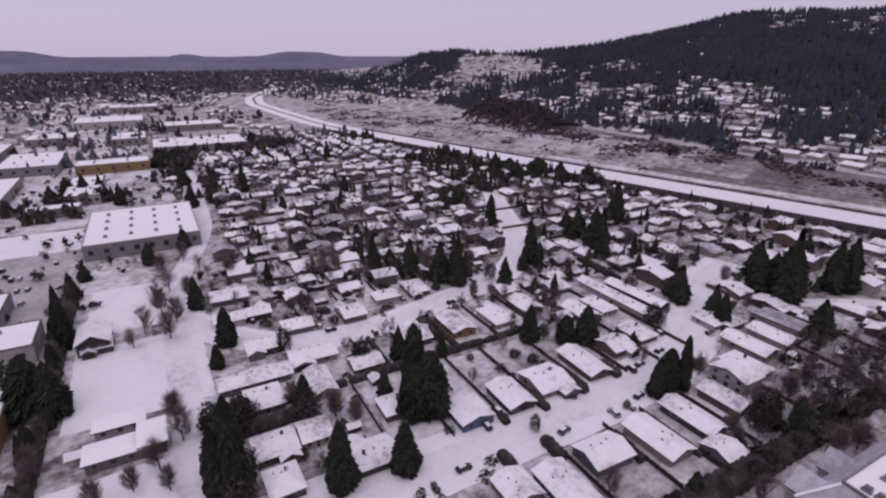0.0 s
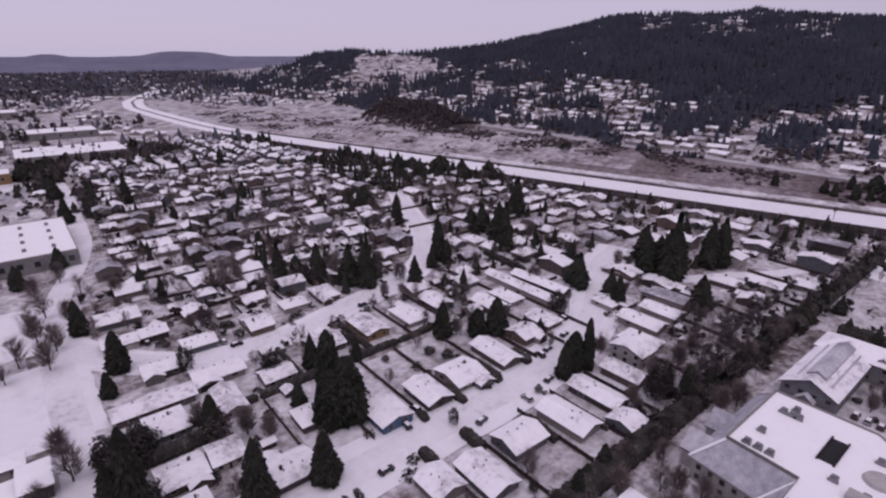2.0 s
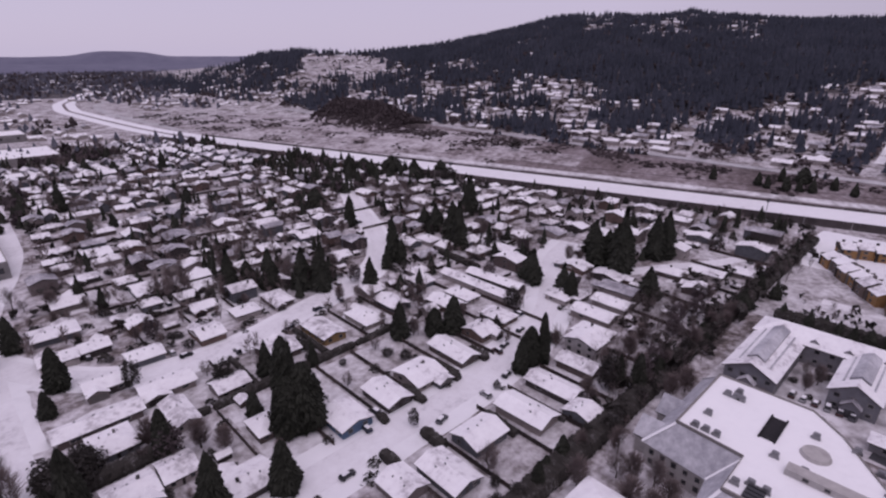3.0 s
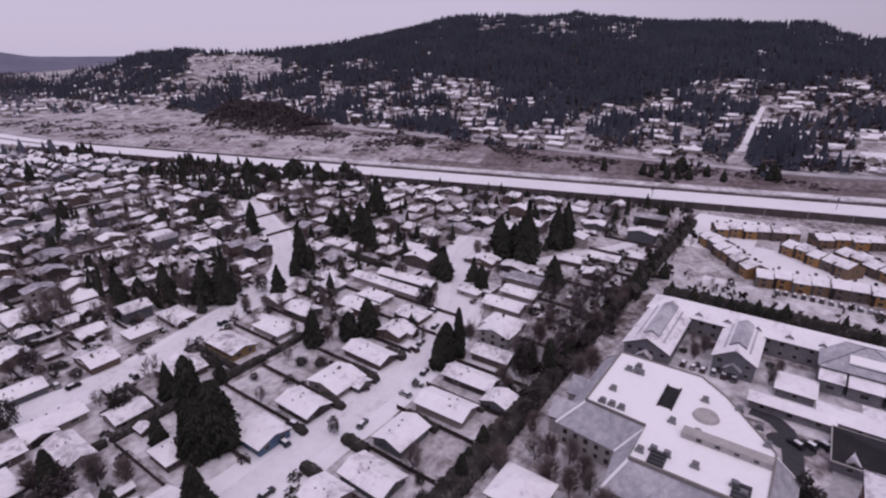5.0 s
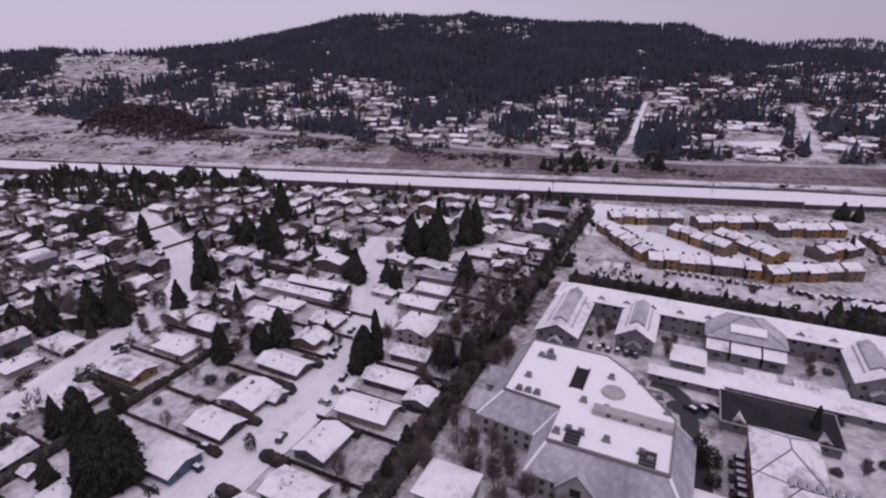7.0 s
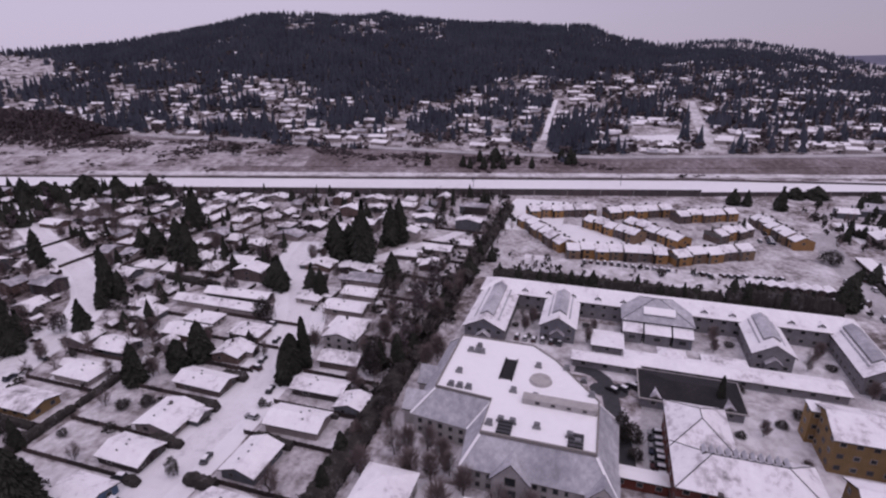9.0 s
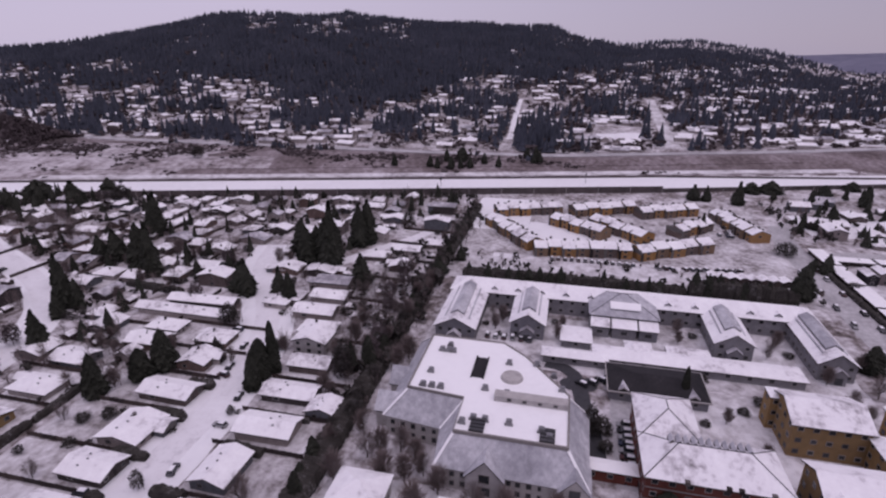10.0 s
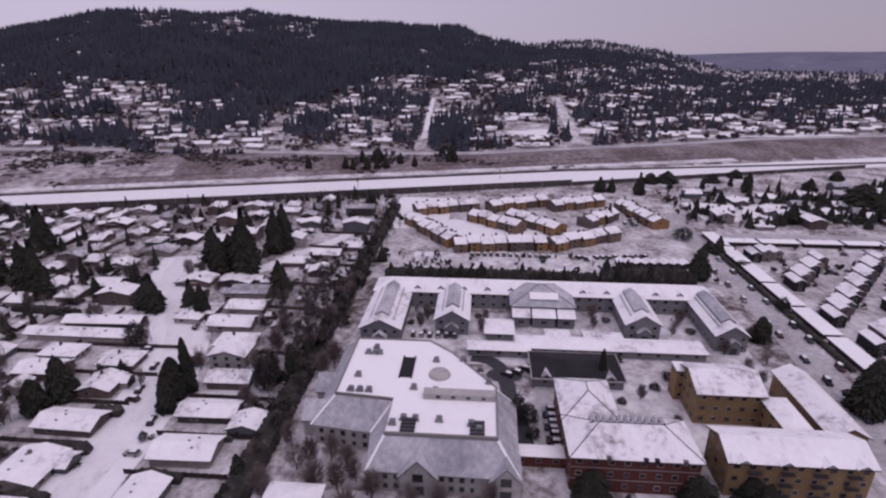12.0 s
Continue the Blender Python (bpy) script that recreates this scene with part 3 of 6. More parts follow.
LABELS = ("single-storey house with snow-covered gable roof and garage wing", "small gabled house with snow on the roof", "hip-roofed bungalow with garage under snow", "low plain house with snow-covered gable roof",
          "two-storey gabled house with snowy roof", "square hip-roofed bungalow under snow", "two-storey house with dark shingles showing through snow", "ranch house with snowy roof and projecting garage")
used = set()
HOUSES = []
rnd = random.Random(4)


def put_house(x, y, L, W, kind=None, turn=None):
    k = rnd.choice((0, 0, 1, 2, 3, 4, 5, 5, 6, 7, 7)) if kind is None else kind
    a = rnd.choice((0, 180)) if turn is None else turn
    sx, sy = (L / 12, W / 10) if a in (0, 180) else (W / 12, L / 10)
    m = pose(x, y, land(x, y) - 0.05, 0, 0, a + rnd.uniform(-2, 2)) @ Matrix.Diagonal((sx, sy, rnd.uniform(0.95, 1.12), 1))
    source = (TEMPLATES if math.hypot(x, y) < 235 else FAR_TEMPLATES)[k]
    if source.name not in used:
        used.add(source.name)
        ob = source
    else:
        ob = copy_thing(source, m)
    ob.matrix_basis = m
    ob["label"] = LABELS[k]
    HOUSES.append((x, y, max(L, W) * 0.62))


# houses along the near street and round the block behind it: corners, template and turn
NEAR = ((79, 104, 88, 117, 1, 0), (92, 105.5, 104, 118, 0, 0), (111.5, 105.5, 120, 122, 1, 0), (128.5, 112, 138, 122, 0, 0), (143, 114, 152, 126, 5, 0),
        (59, 74.5, 67.5, 84, 3, 90), (69.5, 67.5, 78.5, 81, 1, 0), (84, 73.5, 96, 83, 3, 0), (102.5, 67.5, 111.5, 83, 1, 180), (119.5, 69, 127.5, 85, 1, 0), (114.5, 58.5, 122, 68, 3, 0),
        (135.5, 71.5, 143, 84.5, 1, 180), (158, 80, 167, 93, 5, 0))
BEHIND = ((171, 86, 180, 102, 1, 0), (104, 149, 113, 163, 2, 180), (31, 138, 38, 152, 1, 0), (136, 135, 144.5, 149, 1, 0), (12, 139, 22, 150, 5, 0), (10, 117, 20.5, 126.5, 0, 0), (10.5, 103, 18.5, 112.5, 5, 0),
          (31, 101.5, 42.5, 111.5, 0, 180), (6, 153, 27, 160.5, 3, 0), (29, 158, 44, 167, 7, 0), (46, 145, 56, 153, 3, 0), (66, 152, 78, 163, 7, 180), (120, 152, 129, 165, 1, 0), (160, 126, 166.5, 165, 3, 90))
FURTHER = ((170, 130, 177, 158, 3, 90), (147, 137, 155, 150, 5, 0), (142, 162, 152, 172, 0, 180), (22, 118, 30, 127, 3, 0), (46, 118, 55, 127, 5, 0), (128, 140, 134, 146, 3, 0), (176, 108, 184, 118, 5, 0))
for x0, y0, x1, y1, k, a in NEAR + BEHIND + FURTHER:
    put_house((x0 + x1) / 2, (y0 + y1) / 2, x1 - x0, y1 - y0, k, a)
for x, y, L, W in ((23, 176, 11.9, 8.0), (37, 186, 11.0, 8.5), (59, 186, 9.0, 11.0), (15, 203, 11.0, 8.0), (26, 204, 9.0, 8.0), (-29, 205, 9.3, 8.5), (77, 194, 10.2, 8.5), (190, 94, 9.0, 14.4), (185, 112, 9.0, 14.4), (126, 176, 9.3, 11.0), (92, 196, 9.0, 12.8), (43, 212, 9.0, 8.0), (66, 210, 9.3, 8.0), (199, 96, 9.0, 14.4), (18, 226, 14.4, 11.0), (155, 176, 9.0, 8.0), (229, 75, 9.0, 10.2),):
    put_house(x, y, L, W)
for x, y, L, W in ((215, 110, 9.0, 14.4), (75, 232, 9.0, 8.0), (194, 152, 9.0, 13.6), (102, 226, 9.0, 8.0), (214, 127, 9.0, 12.8), (55, 245, 11.0, 12.8), (27, 253, 11.9, 11.9), (77, 244, 9.3, 9.3), (240, 91, 9.0, 11.9), (139, 219, 9.3, 9.3), (252, 79, 9.0, 14.4), (207, 165, 9.0, 11.0), (264, 66, 9.0, 11.0), (178, 210, 9.0, 11.0), (189, 206, 9.0, 11.0), (38, 277, 11.9, 8.0), (23, 279, 10.2, 8.5),):
    put_house(x, y, L, W)
for x, y, L, W in ((118, 257, 10.2, 10.2), (62, 276, 9.3, 9.3), (267, 101, 9.0, 11.0), (229, 174, 9.0, 11.9), (144, 260, 12.8, 11.9), (249, 166, 9.0, 14.4), (224, 204, 9.0, 8.5), (295, 73, 9.0, 14.4), (109, 285, 11.0, 11.0), (268, 161, 9.0, 11.0), (50, 311, 13.6, 12.8), (67, 308, 10.2, 11.0), (89, 303, 13.6, 12.8), (240, 207, 9.0, 13.6), (302, 101, 9.0, 14.4), (250, 202, 9.0, 8.5), (137, 297, 14.4, 14.4),):
    put_house(x, y, L, W)
for x, y, L, W in ((300, 153, 9.0, 11.9), (328, 76, 9.0, 14.4), (121, 315, 12.8, 9.3), (213, 271, 9.0, 11.0), (325, 123, 9.0, 12.8), (239, 268, 9.0, 14.4), (292, 218, 9.0, 14.4), (322, 171, 9.0, 9.3), (335, 151, 9.0, 14.4), (319, 219, 9.0, 14.4), (227, 315, 10.2, 13.6), (300, 250, 9.0, 14.4),):
    put_house(x, y, L, W)


def near_road(x, y, gap):
    for pts in STREETS.values():
        for (x0, y0), (x1, y1) in zip(pts, pts[1:]):
            dx, dy = x1 - x0, y1 - y0
            f = min(1, max(0, ((x - x0) * dx + (y - y0) * dy) / (dx * dx + dy * dy)))
            if math.hypot(x - x0 - f * dx, y - y0 - f * dy) < gap:
                return True
    return False


def free(x, y, r):
    return all((x - a) ** 2 + (y - b) ** 2 > (r + c) ** 2 for a, b, c in HOUSES)


# the rest of the neighbourhood, lot by lot
for row in range(34):
    y = 108 + 17.0 * row
    for col in range(22):
        x = 12 + 17.0 * col + rnd.uniform(-3.5, 3.5) + (row % 2) * 5
        yy = y + rnd.uniform(-3, 3)
        s = 0.964 * x + 0.264 * yy
        if s > 372 or (yy < 176 and x < 190) or yy < 64 or len(HOUSES) > 300 or near_road(x, yy, 13.5) or not free(x, yy, 6.3) or (yy > 560 and x > 130):
            continue
        put_house(x, yy, rnd.uniform(7.5, 11.5), rnd.uniform(6.8, 9.2), turn=rnd.choice((0, 180, 0, 180, 90, 90)))
# houses beyond the cross street
for x, y in ((330, -150), (334, -172), (352, -160), (318, -168), (350, -190), (372, -178), (322, -200), (345, -225), (366, -240), (325, -250), (384, -205), (390, -232)):
    put_house(x, y, 13, 10)


for source in TEMPLATES + FAR_TEMPLATES:
    if source.name not in used:
        for ob in (*source.children_recursive, source):
            bpy.data.objects.remove(ob)


# ---- apartments, campus and halls ----
def flat_hall(name, label, x0, y0, x1, y1, h, wall, vents=(), roof=FLATSNOW, kind_label="building", bays=0):
    """A broad hall with parapet, snowy roof deck, and rooftop units."""
    root = tagged(empty(name), label, kind_label)
    bw, br, bp = bmesh.new(), bmesh.new(), bmesh.new()
    box(bw, x0, y0, -0.2, x1, y1, h)
    box(br, x0 + 0.5, y0 + 0.5, h, x1 - 0.5, y1 - 0.5, h + 0.25)
    for a in ((x0, y0, x1, y0 + 0.45), (x0, y1 - 0.45, x1, y1), (x0, y0 + 0.45, x0 + 0.45, y1 - 0.45), (x1 - 0.45, y0 + 0.45, x1, y1 - 0.45)):
        box(bp, a[0], a[1], h, a[2], a[3], h + 0.55)
    part("wall", bw, wall, root)
    part("roof", br, roof, root)
    part("parapet", bp, FRAME, root)
    for x, y, w in vents:
        rooftop_unit(root, x, y, h + 0.25, w)
    for i in range(bays):
        window(root, x0 + (x1 - x0) * (i + 0.5) / bays, y0, h * 0.55, 2.6, h * 0.35, "s")
        window(root, x0, y0 + (y1 - y0) * (i + 0.5) / bays, h * 0.55, 2.6, h * 0.35, "w")
    return root


def rooftop_unit(root, x, y, z, w=1.6):
    b = bmesh.new()
    box(b, x - w / 2, y - w / 2, z, x + w / 2, y + w / 2, z + 1.1)
    box(b, x - w * 0.38, y - w * 0.38, z + 1.1, x + w * 0.38, y + w * 0.38, z + 1.35)
    u = part("rooftop_unit", b, METAL, root)
    c = bmesh.new()
    box(c, x - w / 2 - 0.02, y - w / 2 - 0.3, z, x - w / 2 + 0.1, y + w / 2 + 0.3, z + 0.8)
    part("duct", c, METAL, u)


def beam(bm, p, q, w=0.2, h=0.1):
    """A flat capping strip along a ridge or hip."""
    p, q = Vector(p), Vector(q)
    d = (q - p).normalized()
    side = d.cross(Vector((0, 0, 1))).normalized() * (w / 2)
    up = Vector((0, 0, h))
    ring = [[bm.verts.new(c + o) for o in (-side - up, side - up, side + up * 0.5, -side + up * 0.5)] for c in (p, q)]
    for i in range(4):
        j = (i + 1) % 4
        bm.faces.new((ring[0][i], ring[0][j], ring[1][j], ring[1][i]))
    bm.faces.new(ring[0][::-1])
    bm.faces.new(ring[1])


def hip_shade_caps(root, x0, y0, x1, y1, z, rise, over=0.7):
    """Capping strips where a hipped roof's slopes meet, dark to stand in for shading."""
    x0, y0, x1, y1 = x0 - over, y0 - over, x1 + over, y1 + over
    w, l = x1 - x0, y1 - y0
    xm, ym, e, t = (x0 + x1) / 2, (y0 + y1) / 2, z - 0.15, z + rise + 0.04
    a, b = ((x0 + l / 2, ym, t), (x1 - l / 2, ym, t)) if w >= l else ((xm, y0 + w / 2, t), (xm, y1 - w / 2, t))
    ends = ((a, (x0, y0)), (a, (x0, y1)), (b, (x1, y0)), (b, (x1, y1))) if w >= l else ((a, (x0, y0)), (a, (x1, y0)), (b, (x0, y1)), (b, (x1, y1)))
    bm = bmesh.new()
    beam(bm, a, b)
    for p, q in ends:
        beam(bm, p, (*q, e))
    bmesh.ops.recalc_face_normals(bm, faces=bm.faces)
    part("ridge_cap", bm, WETROAD, root)


def wing_block(root, x0, y0, x1, y1, h, wall, roof, rise, shape, along="x", floors=3, step=4.5, sides="swe", over=0.7, roof_name="roof"):
    """One wing of a big building: wall, roof and its rows of windows."""
    bw, br = bmesh.new(), bmesh.new()
    if shape == "gable":
        gable_walls(bw, x0, y0, x1, y1, h, rise - 0.35, along)
        gable_roof(br, x0, y0, x1, y1, h, rise, over, 0.35, along)
    else:
        box(bw, x0, y0, -0.2, x1, y1, h - 0.5)
        hip_roof(br, x0, y0, x1, y1, h, rise, over, 0.35)
    part("wall", bw, wall, root)
    part(roof_name, br, (roof, FASCIA), root)
    for f in range(floors):
        z = h * (f + 0.55) / floors
        for s in sides:
            if s in "sn":
                n = max(1, int((x1 - x0) / step))
                for i in range(n):
                    window(root, x0 + (x1 - x0) * (i + 0.5) / n, y0 if s == "s" else y1, z, 1.5, 1.4, s)
            else:
                n = max(1, int((y1 - y0) / step))
                for i in range(n):
                    window(root, x0 if s == "w" else x1, y0 + (y1 - y0) * (i + 0.5) / n, z, 1.5, 1.4, s)


# the white-roofed care home with a skirt of grey hipped roofs
care = tagged(empty("care_home"), "large pale care home with flat white roof and grey hipped edges", "building")
FLAT = [(103.5, 22), (103.5, -5.5), (124, -5.5), (141, 7.5), (147.5, 15), (147.5, 38), (118.5, 38), (117, 22)]
OUTER = [(99, 25.5), (98.5, -10), (126, -10.5), (143, 3), (152.5, 13), (152.5, 43), (114, 43), (112, 27)]
b1, b2, b3 = bmesh.new(), bmesh.new(), bmesh.new()
prism(b1, OUTER[::-1], -0.2, 6.6)
prism(b2, [(126 + (x - 126) * 1.03, 16 + (y - 16) * 1.03) for x, y in OUTER[::-1]], 6.4, 12.6, top=FLAT[::-1])
prism(b3, FLAT[::-1], 12.6, 13.3)
for b in (b1, b2, b3):
    bmesh.ops.recalc_face_normals(b, faces=b.faces)
part("wall", b1, PALESIDING, care)
part("hipped_roof", b2, SLATE, care, "grey shingled slope with thin snow")
part("flat_roof", b3, FLATSNOW, care, "flat roof under clean white snow")
for (x0, y0), (x1, y1) in zip(OUTER, FLAT):
    b = bmesh.new()
    beam(b, (126 + (x0 - 126) * 1.03, 16 + (y0 - 16) * 1.03, 6.55), (x1, y1, 12.7), 0.8, 0.12)
    part("hip_snow", b, FLATSNOW, care)
b = bmesh.new()
ring = [[b.verts.new((126 + (x - 126) * k, 16 + (y - 16) * k, z)) for x, y in FLAT] for k, z in ((1.006, 12.7), (1.006, 13.65), (0.985, 13.65), (0.985, 13.28))]
for r0, r1 in zip(ring, ring[1:]):
    for k in range(len(FLAT)):
        b.faces.new((r0[k], r0[(k + 1) % len(FLAT)], r1[(k + 1) % len(FLAT)], r1[k]))
bmesh.ops.recalc_face_normals(b, faces=b.faces)
part("parapet", b, FRAME, care)
# the roof is uncut: a dark plate paints the light court's shade
b = bmesh.new()
prism(b, [(127, 18.6), (137.5, 18.6), (137.5, 21.6), (127, 21.6)], 13.3, 13.4)
box(b, 126.6, 18.2, 13.3, 137.9, 18.6, 13.7), box(b, 126.6, 21.6, 13.3, 137.9, 22.0, 13.7)
part("light_well", b, SHINGLE, care, "dark plate painting the shade of a light court")
b = bmesh.new()
box(b, 117.5, -5, 13.3, 120.5, 14, 14.9)
part("roof_step", b, PALESIDING, care)
for y in (-2, 2, 6, 10):
    window(care, 117.5, y, 14.2, 1.2, 0.9, "w")
b = bmesh.new()
bmesh.ops.create_cone(b, cap_ends=True, segments=24, radius1=3.2, radius2=2.8, depth=0.8, matrix=Matrix.Translation((129, 10.5, 13.7)))
part("roof_drum", b, PALESIDING, care, "round beige roof drum")
for k, (x, y) in enumerate(((120, 34), (120, 31.5), (120, 29), (139, 33), (139, 31), (139, 29.5), (127, 33.5), (142, 31), (121, 11), (109, 15), (109, 9), (109, 18), (107, 20.5), (106, -1), (108, 1), (137, 4), (132, -1), (126, -3.5), (136, 12), (122, 17))):
    rooftop_unit(care, x, y, 13.3, 1.5)
for x in (104.6, 105.9, 107.2, 108.5):
    for y in (-0.5, 16.5):
        b = bmesh.new()
        box(b, x - 0.45, y - 1.8, 13.3, x + 0.45, y + 1.8, 13.95)
        part("skylight", b, WETROAD, care)
for y in (-2.4, 0.2, 2.8, 5.4, 7.6, 18.6, 21.2, 23.6):
    for z in (1.9, 4.7):
        window(care, 98.7, y, z, 1.3, 1.6, "w")
for i, y in enumerate((29, 32, 35, 38, 41)):
    for z in (1.9, 4.7):
        window(care, 112.2 + 0.37 * i, y, z, 1.3, 1.6, "w")
for x in (103, 108, 113, 118, 123):
    for z in (1.9, 4.7):
        window(care, x, -10.3, z, 1.8, 1.5, "s")
for yc, d in ((13.2, 4.4), (-7.5, 3.4)):
    bw, br = bmesh.new(), bmesh.new()
    gable_walls(bw, 97.2, yc - d, 101, yc + d, 6.6, d * 0.95, "x")
    gable_roof(br, 97.2, yc - d, 106, yc + d, 6.6, d * 1.05 + 0.2, 0.5, 0.3, "x")
    part("gable", bw, PALESIDING, care)
    part("gable_roof", br, (SLATE, FASCIA), care)
    window(care, 97.2, yc, 6.0, 2.6, 2.4, "w")
    window(care, 97.2, yc, 2.3, 3.0, 2.6, "w")
for yc, xc in ((44, 134), (44, 121)):
    bw, br = bmesh.new(), bmesh.new()
    gable_walls(bw, xc - 4, 42, xc + 4, 47, 5.6, 3.2, "y")
    gable_roof(br, xc - 4, 37, xc + 4, 47, 5.6, 3.6, 0.5, 0.3, "y")
    part("gable", bw, PALESIDING, care)
    part("gable_roof", br, (SLATE, FASCIA), care)

# the long grey comb-shaped building behind it
comb = tagged(empty("retirement_home"), "long grey comb-shaped residence with snow-streaked shingle roofs", "building")
wing_block(comb, 198, -94, 211, 43, 7.0, GREYSIDING, ROOFSNOW, 3.4, "hip", "y", 2, 4.2, "w")
for y0, y1, x0 in ((28, 42.3, 167), (3.6, 15.8, 175.5), (-66.4, -54.2, 176.5), (-94.6, -83.6, 170.5)):
    ym, half = (y0 + y1) / 2, (y1 - y0) / 2
    wing_block(comb, x0, y0, 203, y1, 6.6, GREYSIDING, ROOFSNOW, 3.6, "gable", "x", 2, 3.4, "wsn")
    # a raised grey roof light runs along the ridge between two kerbs
    bl = bmesh.new()
    gable_roof(bl, x0 + 5, ym - 2.4, 199, ym + 2.4, 9.5, 1.35, 0.2, 0.9, "x")
    part("roof_light", bl, (SLATE, GREYSIDING), comb, "raised grey glazed strip along the ridge")
    for k in (-1, 1):
        b = bmesh.new()
        yy = ym + k * half * 0.62
        beam(b, (x0 + 4, yy, 6.6 + 3.6 * 0.38 + 0.1), (198, yy, 6.6 + 3.6 * 0.38 + 0.1), 0.5, 0.3)
        part("roof_kerb", b, SLATE, comb)
    # a small entrance gable in front of the end wall
    bw, br = bmesh.new(), bmesh.new()
    gable_walls(bw, x0 - 2.2, ym - 2.3, x0, ym + 2.3, 4.0, 1.5, "x")
    gable_roof(br, x0 - 2.2, ym - 2.3, x0 + 0.6, ym + 2.3, 4.0, 1.8, 0.4, 0.25, "x")
    part("entrance_gable", bw, GREYSIDING, comb)
    part("entrance_roof", br, (THINSNOW, FASCIA), comb)
    bd = bmesh.new()
    box(bd, x0 - 2.3, ym - 1.2, 0, x0 - 2.15, ym + 1.2, 2.7)
    part("entrance_door", bd, GLASS, comb)
# the broad pavilion in the middle: grey mansard slopes, a white skirt below and a flat strip of snow on top
wing_block(comb, 187, -37, 209, -13, 7.4, GREYSIDING, SLATE, 4.4, "hip", "y", 2, 4.0, "ws")
hip_shade_caps(comb, 187, -37, 209, -13, 7.4, 4.4)
b = bmesh.new()
slab(b, (189.2, -31, 9.3), (189.2, -20, 9.3), (192.4, -20, 10.7), (192.4, -31, 10.7), 0.35)
part("roof_snow_bank", b, (FLATSNOW, FLATSNOW), comb, "bank of snow lying on the grey slope")
for ya, yb in ((-37, -30.2), (-29.6, -20.6), (-20, -13)):
    b = bmesh.new()
    box(b, 183, ya + 0.3, -0.2, 187.2, yb - 0.3, 4.6)
    part("porch", b, GREYSIDING, comb)
    b = bmesh.new()
    slab(b, (182, ya, 4.7), (182, yb, 4.7), (187.8, yb, 6.9), (187.8, ya, 6.9), 0.3)
    part("porch_roof", b, (ROOFSNOW, FASCIA), comb)
    window(comb, 183, (ya + yb) / 2, 2.4, 2.4, 1.6, "w")
for i in range(14):
    b = bmesh.new()
    yy = -90 + 9.6 * i
    gable_roof(b, 199.2, yy - 1.1, 203.4, yy + 1.1, 8.3, 0.9, 0.2, 0.7, "x")
    part("dormer", b, (ROOFSNOW, GREYSIDING), comb)

# low roofs in the forecourt
for n, (x0, y0, x1, y1, h, mt, lab) in enumerate(((163, -78, 171, -14, 3.4, ROOFSNOW, "long low carport with snowy roof"), (161, -18, 166, 3, 3.2, ROOFSNOW, "narrow snowy canopy over the drive"),
                                                  (144.5, -46, 159.5, -18, 3.6, SHINGLE, "low hall with a dark bare shingle roof"), (172.5, -13, 183, -3, 3.2, ROOFSNOW, "small flat pavilion under snow"),
                                                  (170, -33, 176, -25, 3.4, ROOFSNOW, "small square gazebo under snow"), (172, -52, 176.5, -39, 2.8, ROOFSNOW, "small shelter with snowy roof"))):
    root = tagged(empty(("carport", "canopy", "hall", "pavilion", "gazebo", "shelter")[n]), lab, "shelter")
    wing_block(root, x0, y0, x1, y1, h, GREYSIDING, mt, (0.9, 0.9, 2.2, 0.9, 1.7, 0.7)[n], "hip", "y", 1, 6, "ws")
    if n == 2:
        for bx in ((x0 - 0.8, y0 - 0.8, x1 + 0.8, y0 - 0.5), (x0 - 0.8, y1 + 0.5, x1 + 0.8, y1 + 0.8), (x0 - 0.8, y0 - 0.5, x0 - 0.5, y1 + 0.5), (x1 + 0.5, y0 - 0.5, x1 + 0.8, y1 + 0.5)):
            b = bmesh.new()
            box(b, bx[0], bx[1], h - 0.5, bx[2], bx[3], h - 0.05)
            part("eave_trim", b, PALESIDING, root)
        for yy in (y0 + 4, y1 - 4):
            b = bmesh.new()
            gable_roof(b, x0 + 0.2, yy - 1.4, x0 + 4.5, yy + 1.4, h + 0.3, 0.9, 0.2, 0.5, "x")
            part("dormer", b, (THINSNOW, PALESIDING), root)

# red brick block and yellow blocks
red = tagged(empty("brick_residence"), "three-storey red brick residence with white snowy hipped roof", "building")
wing_block(red, 102.5, -53, 117, -23, 10.5, BRICK, ROOFSNOW, 4.2, "hip", "y", 3, 3.6, "wsn")
wing_block(red, 116, -37, 134, -23, 10.5, BRICK, ROOFSNOW, 4.0, "hip", "x", 3, 3.6, "nse")
hip_shade_caps(red, 102.5, -53, 117, -23, 10.5, 4.2)
hip_shade_caps(red, 116, -37, 134, -23, 10.5, 4.0)
for i in range(11):
    b = bmesh.new()
    gable_roof(b, 110.4, -46.5 + 1.7 * i, 113.0, -45.5 + 1.7 * i, 14.1, 0.75, 0.12, 0.7, "x")
    part("roof_vent", b, (SLATE, FASCIA), red)
for y in (-49, -42.5, -40, -31.5):
    b = bmesh.new()
    box(b, 101.75, y - 0.55, 9.6, 102.9, y + 0.55, 10.75)
    part("eave_vent", b, FASCIA, red)
b = bmesh.new()
for z in (3.6, 7.0):
    box(b, 102.38, -53.1, z, 102.5, -22.9, z + 0.25)
part("string_course", b, CONCRETE, red)
link = tagged(empty("covered_walkway"), "low flat-roofed brick passage with snow on top", "passage")
wing_block(link, 109.5, -22.8, 113.5, -9.8, 3.6, BRICK, FLATSNOW, 0.3, "hip", "y", 1, 4, "we", over=0.3)
flats = tagged(empty("apartment_block"), "three-storey yellow apartment block with white snowy roof", "building", "yellow apartment blocks")
